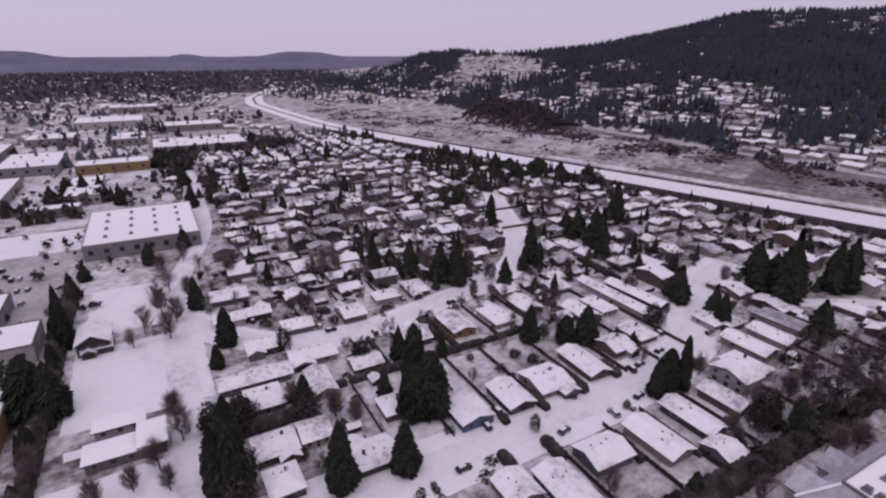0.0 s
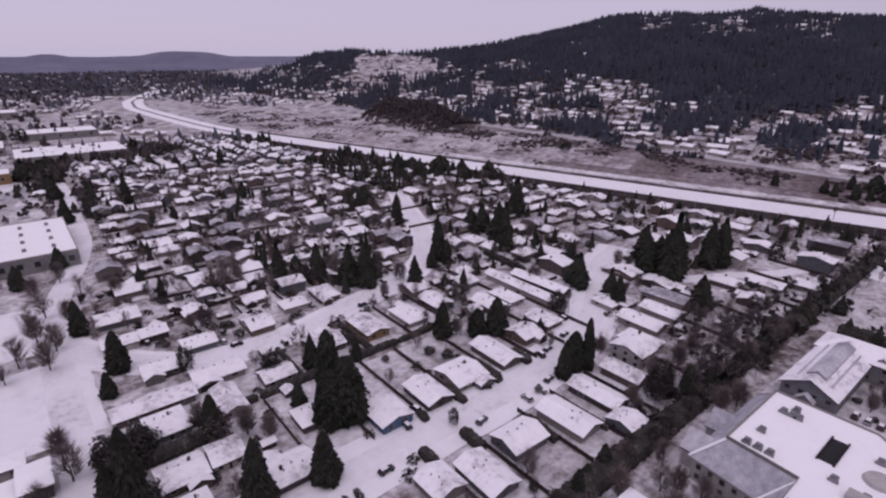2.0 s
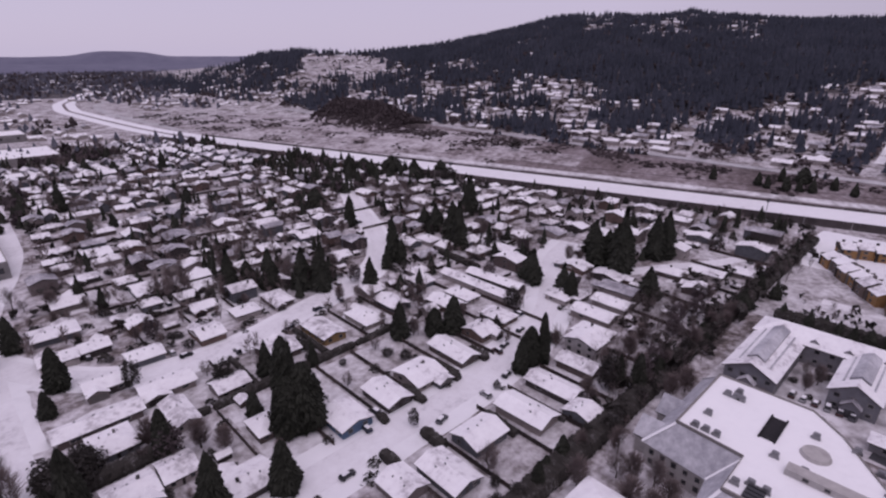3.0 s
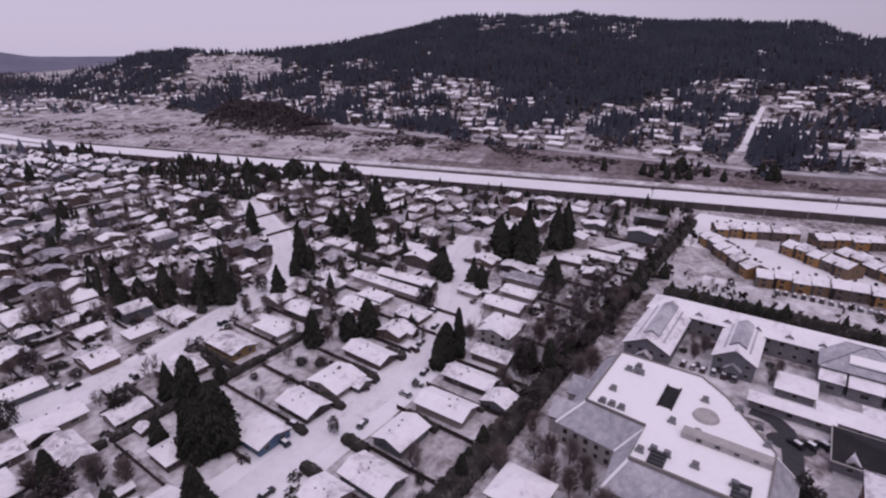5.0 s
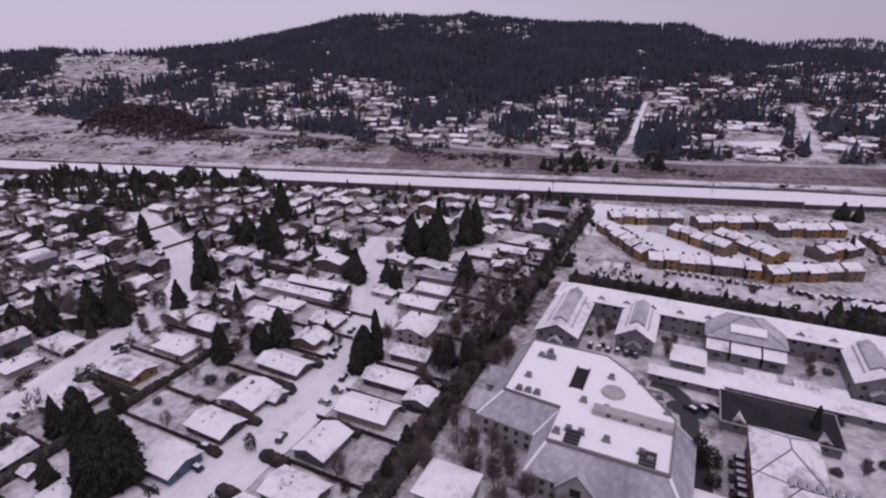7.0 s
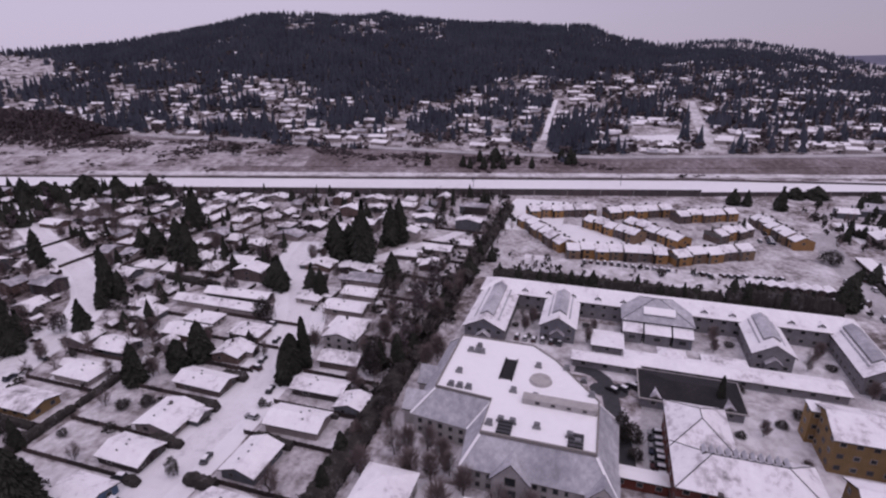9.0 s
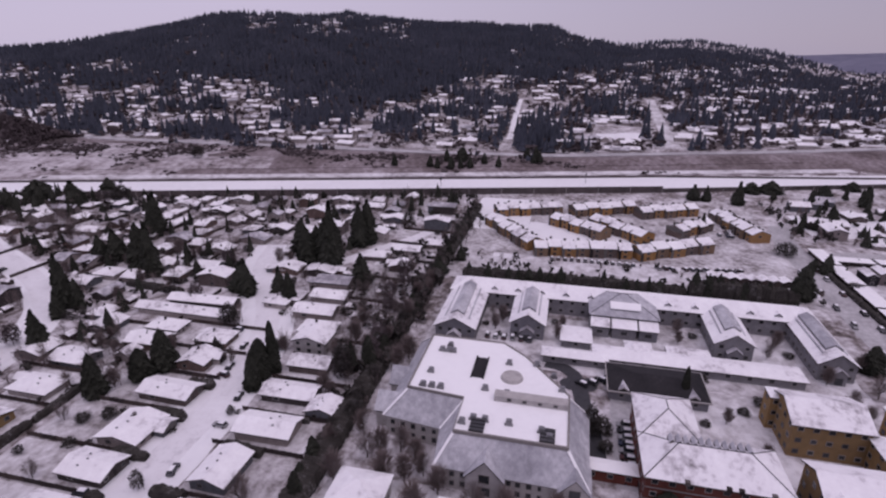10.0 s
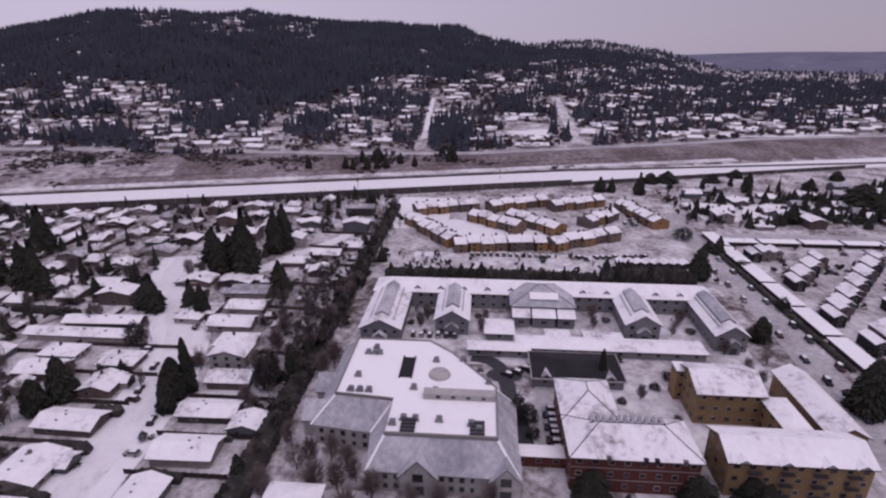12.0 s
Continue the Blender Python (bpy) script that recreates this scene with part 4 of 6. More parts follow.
wing_block(flats, 130, -80, 145, -62, 10.5, YELLOW, ROOFSNOW, 3.0, "gable", "y", 3, 3.6, "wsn")
wing_block(flats, 118, -86, 131, -79.8, 9.0, YELLOW, ROOFSNOW, 1.4, "hip", "x", 3, 3.6, "wn")
wing_block(flats, 117, -99.5, 146, -90.5, 8.4, YELLOW, ROOFSNOW, 2.4, "gable", "x", 3, 3.6, "wn")
wing_block(flats, 141, -63, 146, -60, 10.4, YELLOW, FLATSNOW, 0.6, "hip", "x", 3, 3.0, "wn", over=0.3)
flats_long = tagged(empty("apartment_block"), "long yellow apartment block with balconies and snowy roof", "building", "yellow apartment blocks")
wing_block(flats_long, 103.5, -92, 115.5, -59.5, 10.5, YELLOW, ROOFSNOW, 2.6, "gable", "y", 3, 3.4, "wsn")
for i in range(4):
    for f in range(3):
        b = bmesh.new()
        y = -87.5 + 7.4 * i
        box(b, 102.2, y - 1.5, 1.0 + 3.3 * f, 103.6, y + 1.5, 1.2 + 3.3 * f)
        box(b, 102.2, y - 1.5, 2.1 + 3.3 * f, 102.3, y + 1.5, 2.2 + 3.3 * f)
        for k in range(7):
            box(b, 102.22, y - 1.45 + 0.47 * k, 1.2 + 3.3 * f, 102.28, y - 1.38 + 0.47 * k, 2.1 + 3.3 * f)
        part("balcony", b, WETROAD, flats_long)
for yg in (-62.5, -72, -81.5, -89):
    br = bmesh.new()
    gable_roof(br, 102.6, yg - 1.5, 106.5, yg + 1.5, 10.6, 0.9, 0.3, 0.25, "x")
    part("cross_gable", br, (ROOFSNOW, FASCIA), flats_long)
corner = tagged(empty("house"), "two-storey house with a white pyramid roof beside the hedge", "house")
wing_block(corner, 83, 35, 94, 47, 5.4, PALESIDING, ROOFSNOW, 2.6, "hip", "x", 2, 4, "swn")
blue_house = tagged(empty("house"), "small blue-walled house with white roof on the near street", "house")
wing_block(blue_house, 63, 104, 73, 115.5, 2.9, BLUE, ROOFSNOW, 1.4, "gable", "y", 1, 4, "sw", over=0.6)
tan_house = tagged(empty("house"), "tan-walled house with snowy roof behind the near yards", "house")
wing_block(tan_house, 86.5, 150, 95.5, 166, 3.0, YELLOW, ROOFSNOW, 1.3, "gable", "y", 1, 4, "sw", over=0.6)
pale_house = tagged(empty("house"), "two-storey pale house with a broad white gable roof", "house")
wing_block(pale_house, 147, 77, 155.5, 89, 5.2, PALESIDING, ROOFSNOW, 1.8, "gable", "x", 2, 4, "sw", over=0.7)
HOUSES.extend(((68, 110, 7), (91, 158, 8), (151, 83, 7)))
corner2 = tagged(empty("house"), "low house with a flat white roof below the care home", "house")
wing_block(corner2, 82, 6, 91, 22, 4.5, PALESIDING, FLATSNOW, 0.8, "hip", "y", 1, 4, "swn")


# ochre apartment rows round a courtyard
def apartment_row(p, q, units, depth=10.5, h=5.0):
    root = tagged(empty("apartment_row"), "row of stepped ochre apartments with snow on the roofs", "building", "ochre apartment rows")
    (x0, y0), (x1, y1) = p, q
    l = math.hypot(x1 - x0, y1 - y0)
    a = math.degrees(math.atan2(y1 - y0, x1 - x0))
    root.matrix_basis = pose(x0, y0, 0, 0, 0, a)
    w = l / units
    for i in range(units):
        jog, up = (1.1 if i % 2 else 0.0), (0.5 if i % 3 == 1 else 0.0)
        bw, br = bmesh.new(), bmesh.new()
        gable_walls(bw, i * w, -depth / 2 + jog, (i + 1) * w - 0.03, depth / 2 + jog, h + up, 1.5, "x")
        gable_roof(br, i * w + 0.3, -depth / 2 + jog, (i + 1) * w - 0.33, depth / 2 + jog, h + up, 2.3, 0.25, 0.35, "x")
        bc = bmesh.new()
        box(bc, i * w - 0.16, -depth / 2 + jog - 0.3, h - 1.5, i * w + 0.16, depth / 2 + jog + 0.3, h + up + 0.9)
        box(bc, i * w + 1.2, 0.6 + jog, h + up, i * w + 2.4, 1.7 + jog, h + up + 3.1)
        part("chimney", bc, FASCIA, root)
        part("unit", bw, OCHRE, root)
        part("roof", br, (ROOFSNOW, FASCIA), root)
        for z in (1.4, 3.9):
            window(root, (i + 0.5) * w, -depth / 2 + jog, z, 1.8, 1.3, "s")
            window(root, (i + 0.5) * w, depth / 2 + jog, z, 1.8, 1.3, "n")
        # dark slabs on both fronts stand in for shaded recesses between units
        for side in (-1, 1):
            bs = bmesh.new()
            yy = side * depth / 2 + jog
            box(bs, i * w + 0.05, min(yy, yy + side * 0.35), 0, i * w + 1.5, max(yy, yy + side * 0.35), h + up - 0.5)
            part("stairwell", bs, FASCIA, root)
    for x, s in ((0, "w"), (l - 0.03, "e")):
        window(root, x, 0.3, 3.9, 1.6, 1.3, s)


for p, q, n in (((330, 43), (346, 2), 6), ((312, 42), (270, 14), 6), ((266, 14), (273, -35), 7), ((270, -37), (291, -76), 5), ((321, 5), (297, -24), 5), ((324, -19), (293, -46), 5),
                ((353, -94), (309, -106), 6), ((341, -5), (359, -44), 5), ((345, -46), (361, -82), 5), ((310, -62), (330, -84), 4)):
    apartment_row(p, q, n)

# industrial halls
grid_vents = [(-30 + 12 * i, 318 + 15 * j, 1.8) for i in range(4) for j in range(4)]
flat_hall("warehouse", "big warehouse with a broad white snowy roof", -40, 306, 15, 376, 8, CONCRETE, grid_vents, bays=8)
for x0, y0, x1, y1, h, mt, lab in ((-78, 404, -48, 416, 6, CONCRETE, "low warehouse with white roof"), (-62, 545, -5, 572, 8, YELLOW, "yellow-walled warehouse with white roof"), (0, 618, 92, 684, 8, CONCRETE, "broad far warehouse with striped snowy roof"),
                                   (-125, 740, -78, 790, 8, CONCRETE, "far warehouse with white roof"), (-90, 880, -6, 960, 9, PALESIDING, "far pale warehouse with snowy roof"), (-55, 1090, 20, 1150, 10, CONCRETE, "distant long white-roofed warehouse"),
                                   (-130, 440, -95, 520, 7, CONCRETE, "white-roofed hall beside a yard"), (-120, 560, -75, 640, 8, CONCRETE, "white-roofed industrial hall in snow"), (-40, 700, -5, 760, 8, CONCRETE, "white-roofed industrial hall among trees"),
                                   (-60, 430, -38, 500, 7, PALESIDING, "low commercial hall with snowy roof"), (-170, 640, -130, 720, 8, CONCRETE, "white-roofed industrial hall in snow"), (10, 800, 90, 850, 8, CONCRETE, "far white-roofed depot in snow"),
                                   (-86, 205, -47, 226, 6.5, PALESIDING, "beige commercial hall with white roof"), (-84, 150, -49, 186, 6, YELLOW, "tan shop building with white flat roof"), (-90, 232, -62, 262, 6, CONCRETE, "commercial hall with white roof")):
    flat_hall("warehouse", lab, x0, y0, x1, y1, h, mt, [(x0 + (x1 - x0) * f, y0 + (y1 - y0) * g, 1.6) for f in (0.25, 0.7) for g in (0.3, 0.7)], bays=5)

# school by the park
school = tagged(empty("school_wing"), "low school wing with white flat roof", "building")
wing_block(school, -28.5, 135.5, -16, 143, 3.6, PAINT, FLATSNOW, 0.5, "hip", "x", 1, 4, "sw")
wing_block(school, -16, 135.5, -10, 146, 4.2, PAINT, FLATSNOW, 0.8, "gable", "x", 1, 4, "sw")
wing_block(school, -27, 148.5, -15, 154, 3.6, PAINT, FLATSNOW, 0.5, "hip", "x", 1, 4, "sw")
barn = tagged(empty("church_hall"), "hall with steep white roof and brown gable by the park", "building")
wing_block(barn, -35, 201, -25, 216, 5.0, PAINT, ROOFSNOW, 2.8, "gable", "y", 1, 4, "swe")

# condominiums and carports along the wide street
for i in range(6):
    root = tagged(empty("carport"), "long carport roof white with snow beside the street", "carport", "street carports")
    x = 158 + 24 * i
    wing_block(root, x, -133, x + 21, -127, 2.6, WOOD, FLATSNOW, 0.5, "hip", "x", 1, 7, "")
for i in range(5):
    root = tagged(empty("carport"), "long low carport white with snow", "carport", "street carports")
    wing_block(root, 283, -150 - 22 * i, 289, -131 - 22 * i, 2.6, WOOD, FLATSNOW, 0.5, "hip", "y", 1, 7, "")
for (x0, y0), (x1, y1), n in (((196, -138), (266, -201), 12), ((229, -141), (262, -171), 6), ((263, -138), (268, -156), 3), ((206, -168), (240, -204), 6), ((176, -140), (200, -172), 5)):
    for k in range(n):
        cx, cy = x0 + (x1 - x0) * k / n, y0 + (y1 - y0) * k / n
        root = tagged(empty("townhouse"), "dark stepped townhouse with snow-striped gable roof", "house", "townhouses")
        wing_block(root, cx - 4.6, cy - 2.5, cx + 4.6, cy + 2.3, 4.6 + 0.8 * (k % 2), SHINGLE if k % 3 == 0 else PAINT, ROOFSNOW, 1.2, "gable", "x", 2, 9, "w", over=0.25)


# ---- trees ----
def leaf_mesh(name, verts, faces, material, parent=None):
    me = bpy.data.meshes.new(name)
    me.from_pydata(verts, [], faces)
    me.materials.append(material)
    ob = new(name, me)
    if parent is not None:
        ob.parent = parent
    return ob


def trunk(root, h, r, material=BARK):
    bm = bmesh.new()
    bmesh.ops.create_cone(bm, cap_ends=True, segments=7, radius1=r, radius2=r * 0.25, depth=h, matrix=Matrix.Translation((0, 0, h / 2 - 0.2)))
    return part("trunk", bm, material, root)


def conifer(seed, tufts=1500, spread=1.0, belly=0.6):
    """A tree ten metres tall and four wide: drooping tufts of needles round a tapering core."""
    r = random.Random(seed)
    root = tagged(empty("conifer"), "tall dark green conifer standing in snow", "tree", "conifers")
    trunk(root, 9.4, 0.2)
    V, F = [], []

    def reach(f, a):
        low = 0.72 + 0.28 * min(1.0, f / 0.16)
        return spread * low * (2.0 * (1 - f) ** belly) * (1 + 0.1 * math.sin(3 * a + 9 * f + seed) + 0.07 * math.sin(7 * a - 23 * f)) + 0.06

    big = 26.0 / math.sqrt(tufts)
    for t in range(tufts):
        f = r.random() ** 1.25 * 0.985
        a = r.uniform(0, 6.283)
        z = 0.35 + 9.5 * f
        L = reach(f, a) * r.uniform(0.72, 1.1)
        ca, sa = math.cos(a), math.sin(a)
        wv = big * (0.14 + 0.2 * (1 - f)) * r.uniform(0.6, 1.2)
        up, droop = big * (0.3 + 0.35 * f), 0.16 * L + r.uniform(0, 0.16)
        m = L - big * (0.35 + 0.25 * (1 - f))
        k = len(V)
        V += [(ca * m * 0.8, sa * m * 0.8, z + up), (ca * m - sa * wv, sa * m + ca * wv, z), (ca * L, sa * L, z - droop), (ca * m + sa * wv, sa * m - ca * wv, z), (ca * m, sa * m, z - droop - up)]
        F += [(k, k + 1, k + 2), (k, k + 2, k + 3), (k + 1, k + 4, k + 2), (k + 2, k + 4, k + 3)]
    k, n, rows = len(V), 9, 7
    for j in range(rows):
        f = j / rows
        for i in range(n):
            a = 6.283 * i / n
            q = reach(f, a) * 0.74
            V.append((q * math.cos(a), q * math.sin(a), 0.4 + 9.4 * f))
    V += [(0, 0, 9.9), (0, 0, 0.35)]
    for j in range(rows - 1):
        for i in range(n):
            p, q = k + j * n + i, k + j * n + (i + 1) % n
            F.append((p, q, q + n, p + n))
    for i in range(n):
        F += [(k + (rows - 1) * n + i, k + (rows - 1) * n + (i + 1) % n, k + rows * n), (k + (i + 1) % n, k + i, k + rows * n + 1)]
    leaf_mesh("crown", V, F, NEEDLE, root)
    return root


def round_tree(seed, name="evergreen_bush", label="dense dark evergreen bush dusted with snow", mat=SHRUB, base_z=0.5):
    """Ten metres tall and eight wide: a crown of many leaf clumps with gaps."""
    r = random.Random(seed)
    root = tagged(empty(name), label, "bush" if "bush" in name else "tree", name.replace("_", " ") + "s")
    trunk(root, 6, 0.25)
    V, F = [], []
    for i in range(760):
        a, c = r.uniform(0, 6.283), r.uniform(-0.85, 1)
        q = r.uniform(0.62, 1.05) * (1 + 0.16 * math.sin(3 * a + seed) + 0.1 * math.sin(5 * c * 3))
        s = math.sqrt(1 - c * c)
        x, y, z = 3.9 * q * s * math.cos(a), 3.9 * q * s * math.sin(a), 5.2 + 4.6 * q * c
        k = len(V)
        d = r.uniform(0.32, 0.7)
        for _ in range(4):
            V.append((x + r.uniform(-d, d), y + r.uniform(-d, d), max(base_z, z + r.uniform(-d, d) * 0.8)))
        F += [(k, k + 1, k + 2), (k, k + 2, k + 3), (k, k + 3, k + 1), (k + 1, k + 3, k + 2)]
    leaf_mesh("crown", V, F, mat, root)
    return root


def bare_tree(seed):
    """Ten metres tall: trunk, forking limbs and a haze of twigs."""
    r = random.Random(seed)
    root = tagged(empty("bare_tree"), "leafless grey-brown tree with fine twigs", "tree", "bare trees")
    V, F, TV, TF = [], [], [], []

    def stick(p, q, r0, r1, VV, FF):
        d = (q - p).normalized()
        s = d.orthogonal().normalized()
        t = d.cross(s)
        k = len(VV)
        for c, rr in ((p, r0), (q, r1)):
            for i in range(3):
                VV.append(tuple(c + (s * math.cos(2.094 * i) + t * math.sin(2.094 * i)) * rr))
        for i in range(3):
            j = (i + 1) % 3
            FF.append((k + i, k + j, k + 3 + j, k + 3 + i))

    def grow(p, d, l, rad, depth):
        q = p + d * l
        stick(p, q, rad, rad * 0.65, V if depth > 1 else TV, F if depth > 1 else TF)
        if depth == 0:
            return
        n = 3 if depth > 2 else 4
        for i in range(n):
            nd = (d + Vector((r.uniform(-1, 1), r.uniform(-1, 1), r.uniform(-0.25, 0.6))) * 0.8).normalized()
            grow(p.lerp(q, r.uniform(0.55, 1.0)), nd, l * r.uniform(0.62, 0.82), rad * 0.55, depth - 1)

    grow(Vector((0, 0, -0.2)), Vector((0, 0, 1)), 2.9, 0.3, 5)
    for i in range(460):
        a, q, zz = r.uniform(0, 6.283), math.sqrt(r.random()), r.uniform(3.4, 10)
        q *= 4.3 * math.sqrt(max(0.04, 1 - ((zz - 6.4) / 4) ** 2))
        s, e = Vector((q * 0.45 * math.cos(a), q * 0.45 * math.sin(a), zz - 1.8)), Vector((q * math.cos(a), q * math.sin(a), zz))
        k = len(TV)
        TV += [tuple(s + Vector((0.11, 0, 0))), tuple(s + Vector((-0.07, 0.09, 0))), tuple(e)]
        TF.append((k, k + 1, k + 2))
    leaf_mesh("trunk", V, F, BARK, root)
    leaf_mesh("twig_crown", TV, TF, TWIG, root)
    return root


CONIFERS = [conifer(1, 1500, 1.0, 0.62), conifer(2, 1500, 1.05, 0.48), conifer(3, 1500, 0.96, 0.75), conifer(5, 1500, 1.03, 0.42)]
GREAT = [conifer(9, 2200, 1.0, 0.36)]
FAR_CONIFERS = [conifer(6, 420, 1.0, 0.62), conifer(7, 420, 1.05, 0.5), conifer(8, 420, 0.96, 0.8)]
BUSHES = [round_tree(11), round_tree(12), round_tree(13)]
BROWN = [round_tree(21, "brown_tree", "brown-leaved tree holding withered foliage", FARTWIG), round_tree(22, "brown_tree", "brown-leaved tree holding withered foliage", FARTWIG)]
BARE = [bare_tree(s) for s in (31, 32, 33, 34)]
taken = set()


def plant(pool, x, y, h, rad, half):
    """A tree of that height and radius; the templates are ten metres tall and twice half wide."""
    ob = rnd.choice(pool)
    m = pose(x, y, land(x, y) - 0.1, 0, 0, rnd.uniform(0, 360)) @ Matrix.Diagonal((rad / half, rad / half, h / 10, 1))
    if ob.name not in taken:
        taken.add(ob.name)
        ob.matrix_basis = m
        return ob
    c = copy_thing(ob, m)
    c.matrix_basis = m
    return c


rnd = random.Random(9)


def conifer_at(x, y, h, rad):
    plant(CONIFERS if math.hypot(x, y) < 215 else FAR_CONIFERS, x, y, h * 1.02, rad * 1.06, 2.0)


def bush_at(x, y, h, rad):
    plant(BUSHES, x, y, h, rad, 4.0)


def bare_at(x, y, h):
    plant(BARE, x, y, h, h * 0.42, 4.4)


for x, y, h, rad in ((59, 116.5, 21, 6.3), (56.5, 121.5, 28, 4.8), (54, 117, 19, 5.0)):
    plant(GREAT, x, y, h, rad, 2.0)
for x, y, h, rad in ((100, -28, 8, 4.6), (27, 101, 20, 4.3), (43, 99, 15, 4.3), (4, 111, 28, 4.0), (0, 113, 19, 3.2), (102, -53, 6, 4.9), (103, -66, 6, 4.2), (26, 131, 15, 3.0), (140, 64, 12, 2.1), (149, -40, 12, 1.4), (145, 60, 12, 3.0), (131, 92, 14, 4.2), (144, 69, 6, 1.8), (63, 148, 13, 3.5), (134, 89, 19, 2.4), (7, 172, 9, 2.7), (-38, 168, 18, 5.3), (110, 136, 15, 3.9), (121, 129, 11, 3.9), (-44, 172, 19, 6.5),):
    conifer_at(x, y, h, rad)
for x, y, h, rad in ((128, 126, 15, 4.8), (139, -115, 18, 6.6), (12, 186, 15, 3.8), (179, -103, 10, 3.9), (183, 110, 14, 3.8), (-39, 211, 25, 3.3), (186, 116, 14, 5.1), (128, 178, 15, 4.6), (5, 223, 14, 3.6), (112, 193, 20, 5.7), (207, 87, 14, 6.0), (-43, 222, 13, 2.9), (107, 200, 19, 5.8), (186, 132, 16, 5.8), (96, 209, 19, 5.3), (120, 199, 12, 4.0), (214, 90, 12, 4.6), (190, 137, 13, 6.8), (228, 56, 7, 5.4), (83, 222, 19, 5.5), (91, 221, 12, 4.1), (149, 193, 11, 3.6),):
    conifer_at(x, y, h, rad)
for x, y, h, rad in ((222, 108, 33, 7.1), (158, 192, 13, 3.1), (247, 49, 8, 3.5), (157, 198, 23, 4.9), (32, 254, 12, 3.2), (236, -102, 16, 5.3), (226, 123, 18, 5.9), (230, 115, 22, 6.5), (233, 121, 17, 5.1), (201, 168, 7, 2.7), (237, 113, 19, 5.1), (233, 127, 16, 4.5), (194, 187, 26, 6.1), (240, 133, 17, 6.2), (255, 107, 23, 6.2), (173, 218, 15, 3.5), (259, 103, 24, 4.7), (199, 197, 23, 6.3), (-38, 279, 9, 4.1), (255, 125, 20, 4.2), (224, 178, 9, 2.6), (-11, 288, 11, 3.9),):
    conifer_at(x, y, h, rad)
for x, y, h, rad in ((268, 107, 22, 6.5), (269, -124, 10, 3.7), (273, -120, 6, 3.7), (207, 219, 16, 6.1), (205, 227, 13, 5.1), (6, 306, 11, 3.8), (175, 261, 19, 4.2), (179, 268, 14, 3.2), (292, 138, 10, 3.6), (242, 226, 24, 6.3), (325, -80, 11, 3.3), (289, 172, 10, 2.6), (249, 230, 24, 6.8), (290, 181, 9, 2.3), (296, 176, 7, 2.7), (178, 305, 15, 7.8), (153, 319, 11, 4.7), (174, 319, 10, 6.0), (71, 359, 9, 2.8), (342, -146, 7, 3.3), (347, -141, 9, 2.9), (328, -191, 13, 5.0),):
    conifer_at(x, y, h, rad)
for x, y, h, rad in ((356, -159, 11, 4.3), (331, -206, 9, 8.6), (17, 391, 18, 5.6), (124, 384, 12, 3.1), (112, 390, 6, 2.7), (392, -116, 16, 5.8), (399, -89, 11, 6.7), (397, -97, 11, 4.5), (125, 391, 10, 4.5), (336, -249, 20, 11.4), (-26, 421, 15, 4.6), (55, 420, 21, 5.5), (279, 321, 12, 7.0), (259, 350, 17, 6.2), (275, 343, 17, 6.2), (363, -253, 17, 14.5), (430, -135, 8, 7.4), (405, -198, 14, 4.9), (297, 341, 14, 9.8), (317, 329, 12, 8.4), (433, -149, 9, 10.0), (-70, 455, 11, 6.5),):
    conifer_at(x, y, h, rad)
for x, y, h, rad in ((289, 361, 15, 12.6), (-50, 461, 16, 5.5), (261, 385, 17, 7.6), (17, 466, 17, 6.6), (-40, 465, 14, 5.6), (454, 119, 10, 3.6), (432, -184, 8, 6.6), (274, 382, 12, 12.8), (-61, 468, 14, 6.1), (471, 73, 10, 3.1), (410, -246, 10, 6.7), (469, 107, 11, 3.1), (474, 94, 12, 6.8), (495, 29, 11, 3.8), (495, 37, 10, 4.3), (454, -211, 7, 6.5), (449, -289, 8, 5.8), (149, 513, 18, 4.6), (78, 535, 12, 4.7), (115, 533, 10, 5.9), (15, 548, 16, 11.8), (96, 543, 11, 6.0),):
    conifer_at(x, y, h, rad)
for x, y, h, rad in ((133, 537, 9, 4.2), (3, 554, 16, 12.0), (223, 586, 11, 4.0), (218, 597, 14, 5.5), (233, 605, 13, 3.5), (228, 611, 14, 4.9),):
    conifer_at(x, y, h, rad)
for x, y, h, rad in ((81, 95, 6, 1.5), (126, -12, 10, 2.6), (9, 136, 11, 3.6), (3, 137, 8, 4.5), (136, 65, 14, 3.3), (51, 153, 9, 3.0), (29, 170, 11, 2.6), (148, 94, 4, 1.7), (149, 96, 3, 2.2), (-50, 183, 13, 4.6), (160, 123, 9, 3.6), (205, -124, 6, 2.8), (250, -128, 4, 3.2), (240, -148, 4, 6.4), (294, 91, 10, 3.4), (292, -114, 7, 5.2), (302, 304, 12, 7.0), (425, 333, 11, 5.8), (12, 782, 19, 6.7), (-7, 793, 16, 6.8), (104, 824, 11, 5.3),):
    bush_at(x, y, h, rad)

# hedge of mixed trees between the houses and the campus
for i in range(46):
    x = 62 + 6.2 * i
    y = 56.5 + rnd.uniform(-2.2, 2.2)
    k = rnd.random()
    if k < 0.42:
        conifer_at(x, y, rnd.uniform(5, 9), rnd.uniform(1.8, 2.8))
    elif k < 0.78:
        bush_at(x, y, rnd.uniform(4, 7.5), rnd.uniform(2.0, 3.0))
    else:
        bare_at(x, y, rnd.uniform(7, 11))
# old hedge along the school and shops
for i in range(36):
    x, y = -41 + rnd.uniform(-2, 2), 92 + 5.0 * i
    (bare_at(x, y, rnd.uniform(7, 11)) if rnd.random() < 0.35 else conifer_at(x, y, rnd.uniform(6, 11), rnd.uniform(2, 3)))
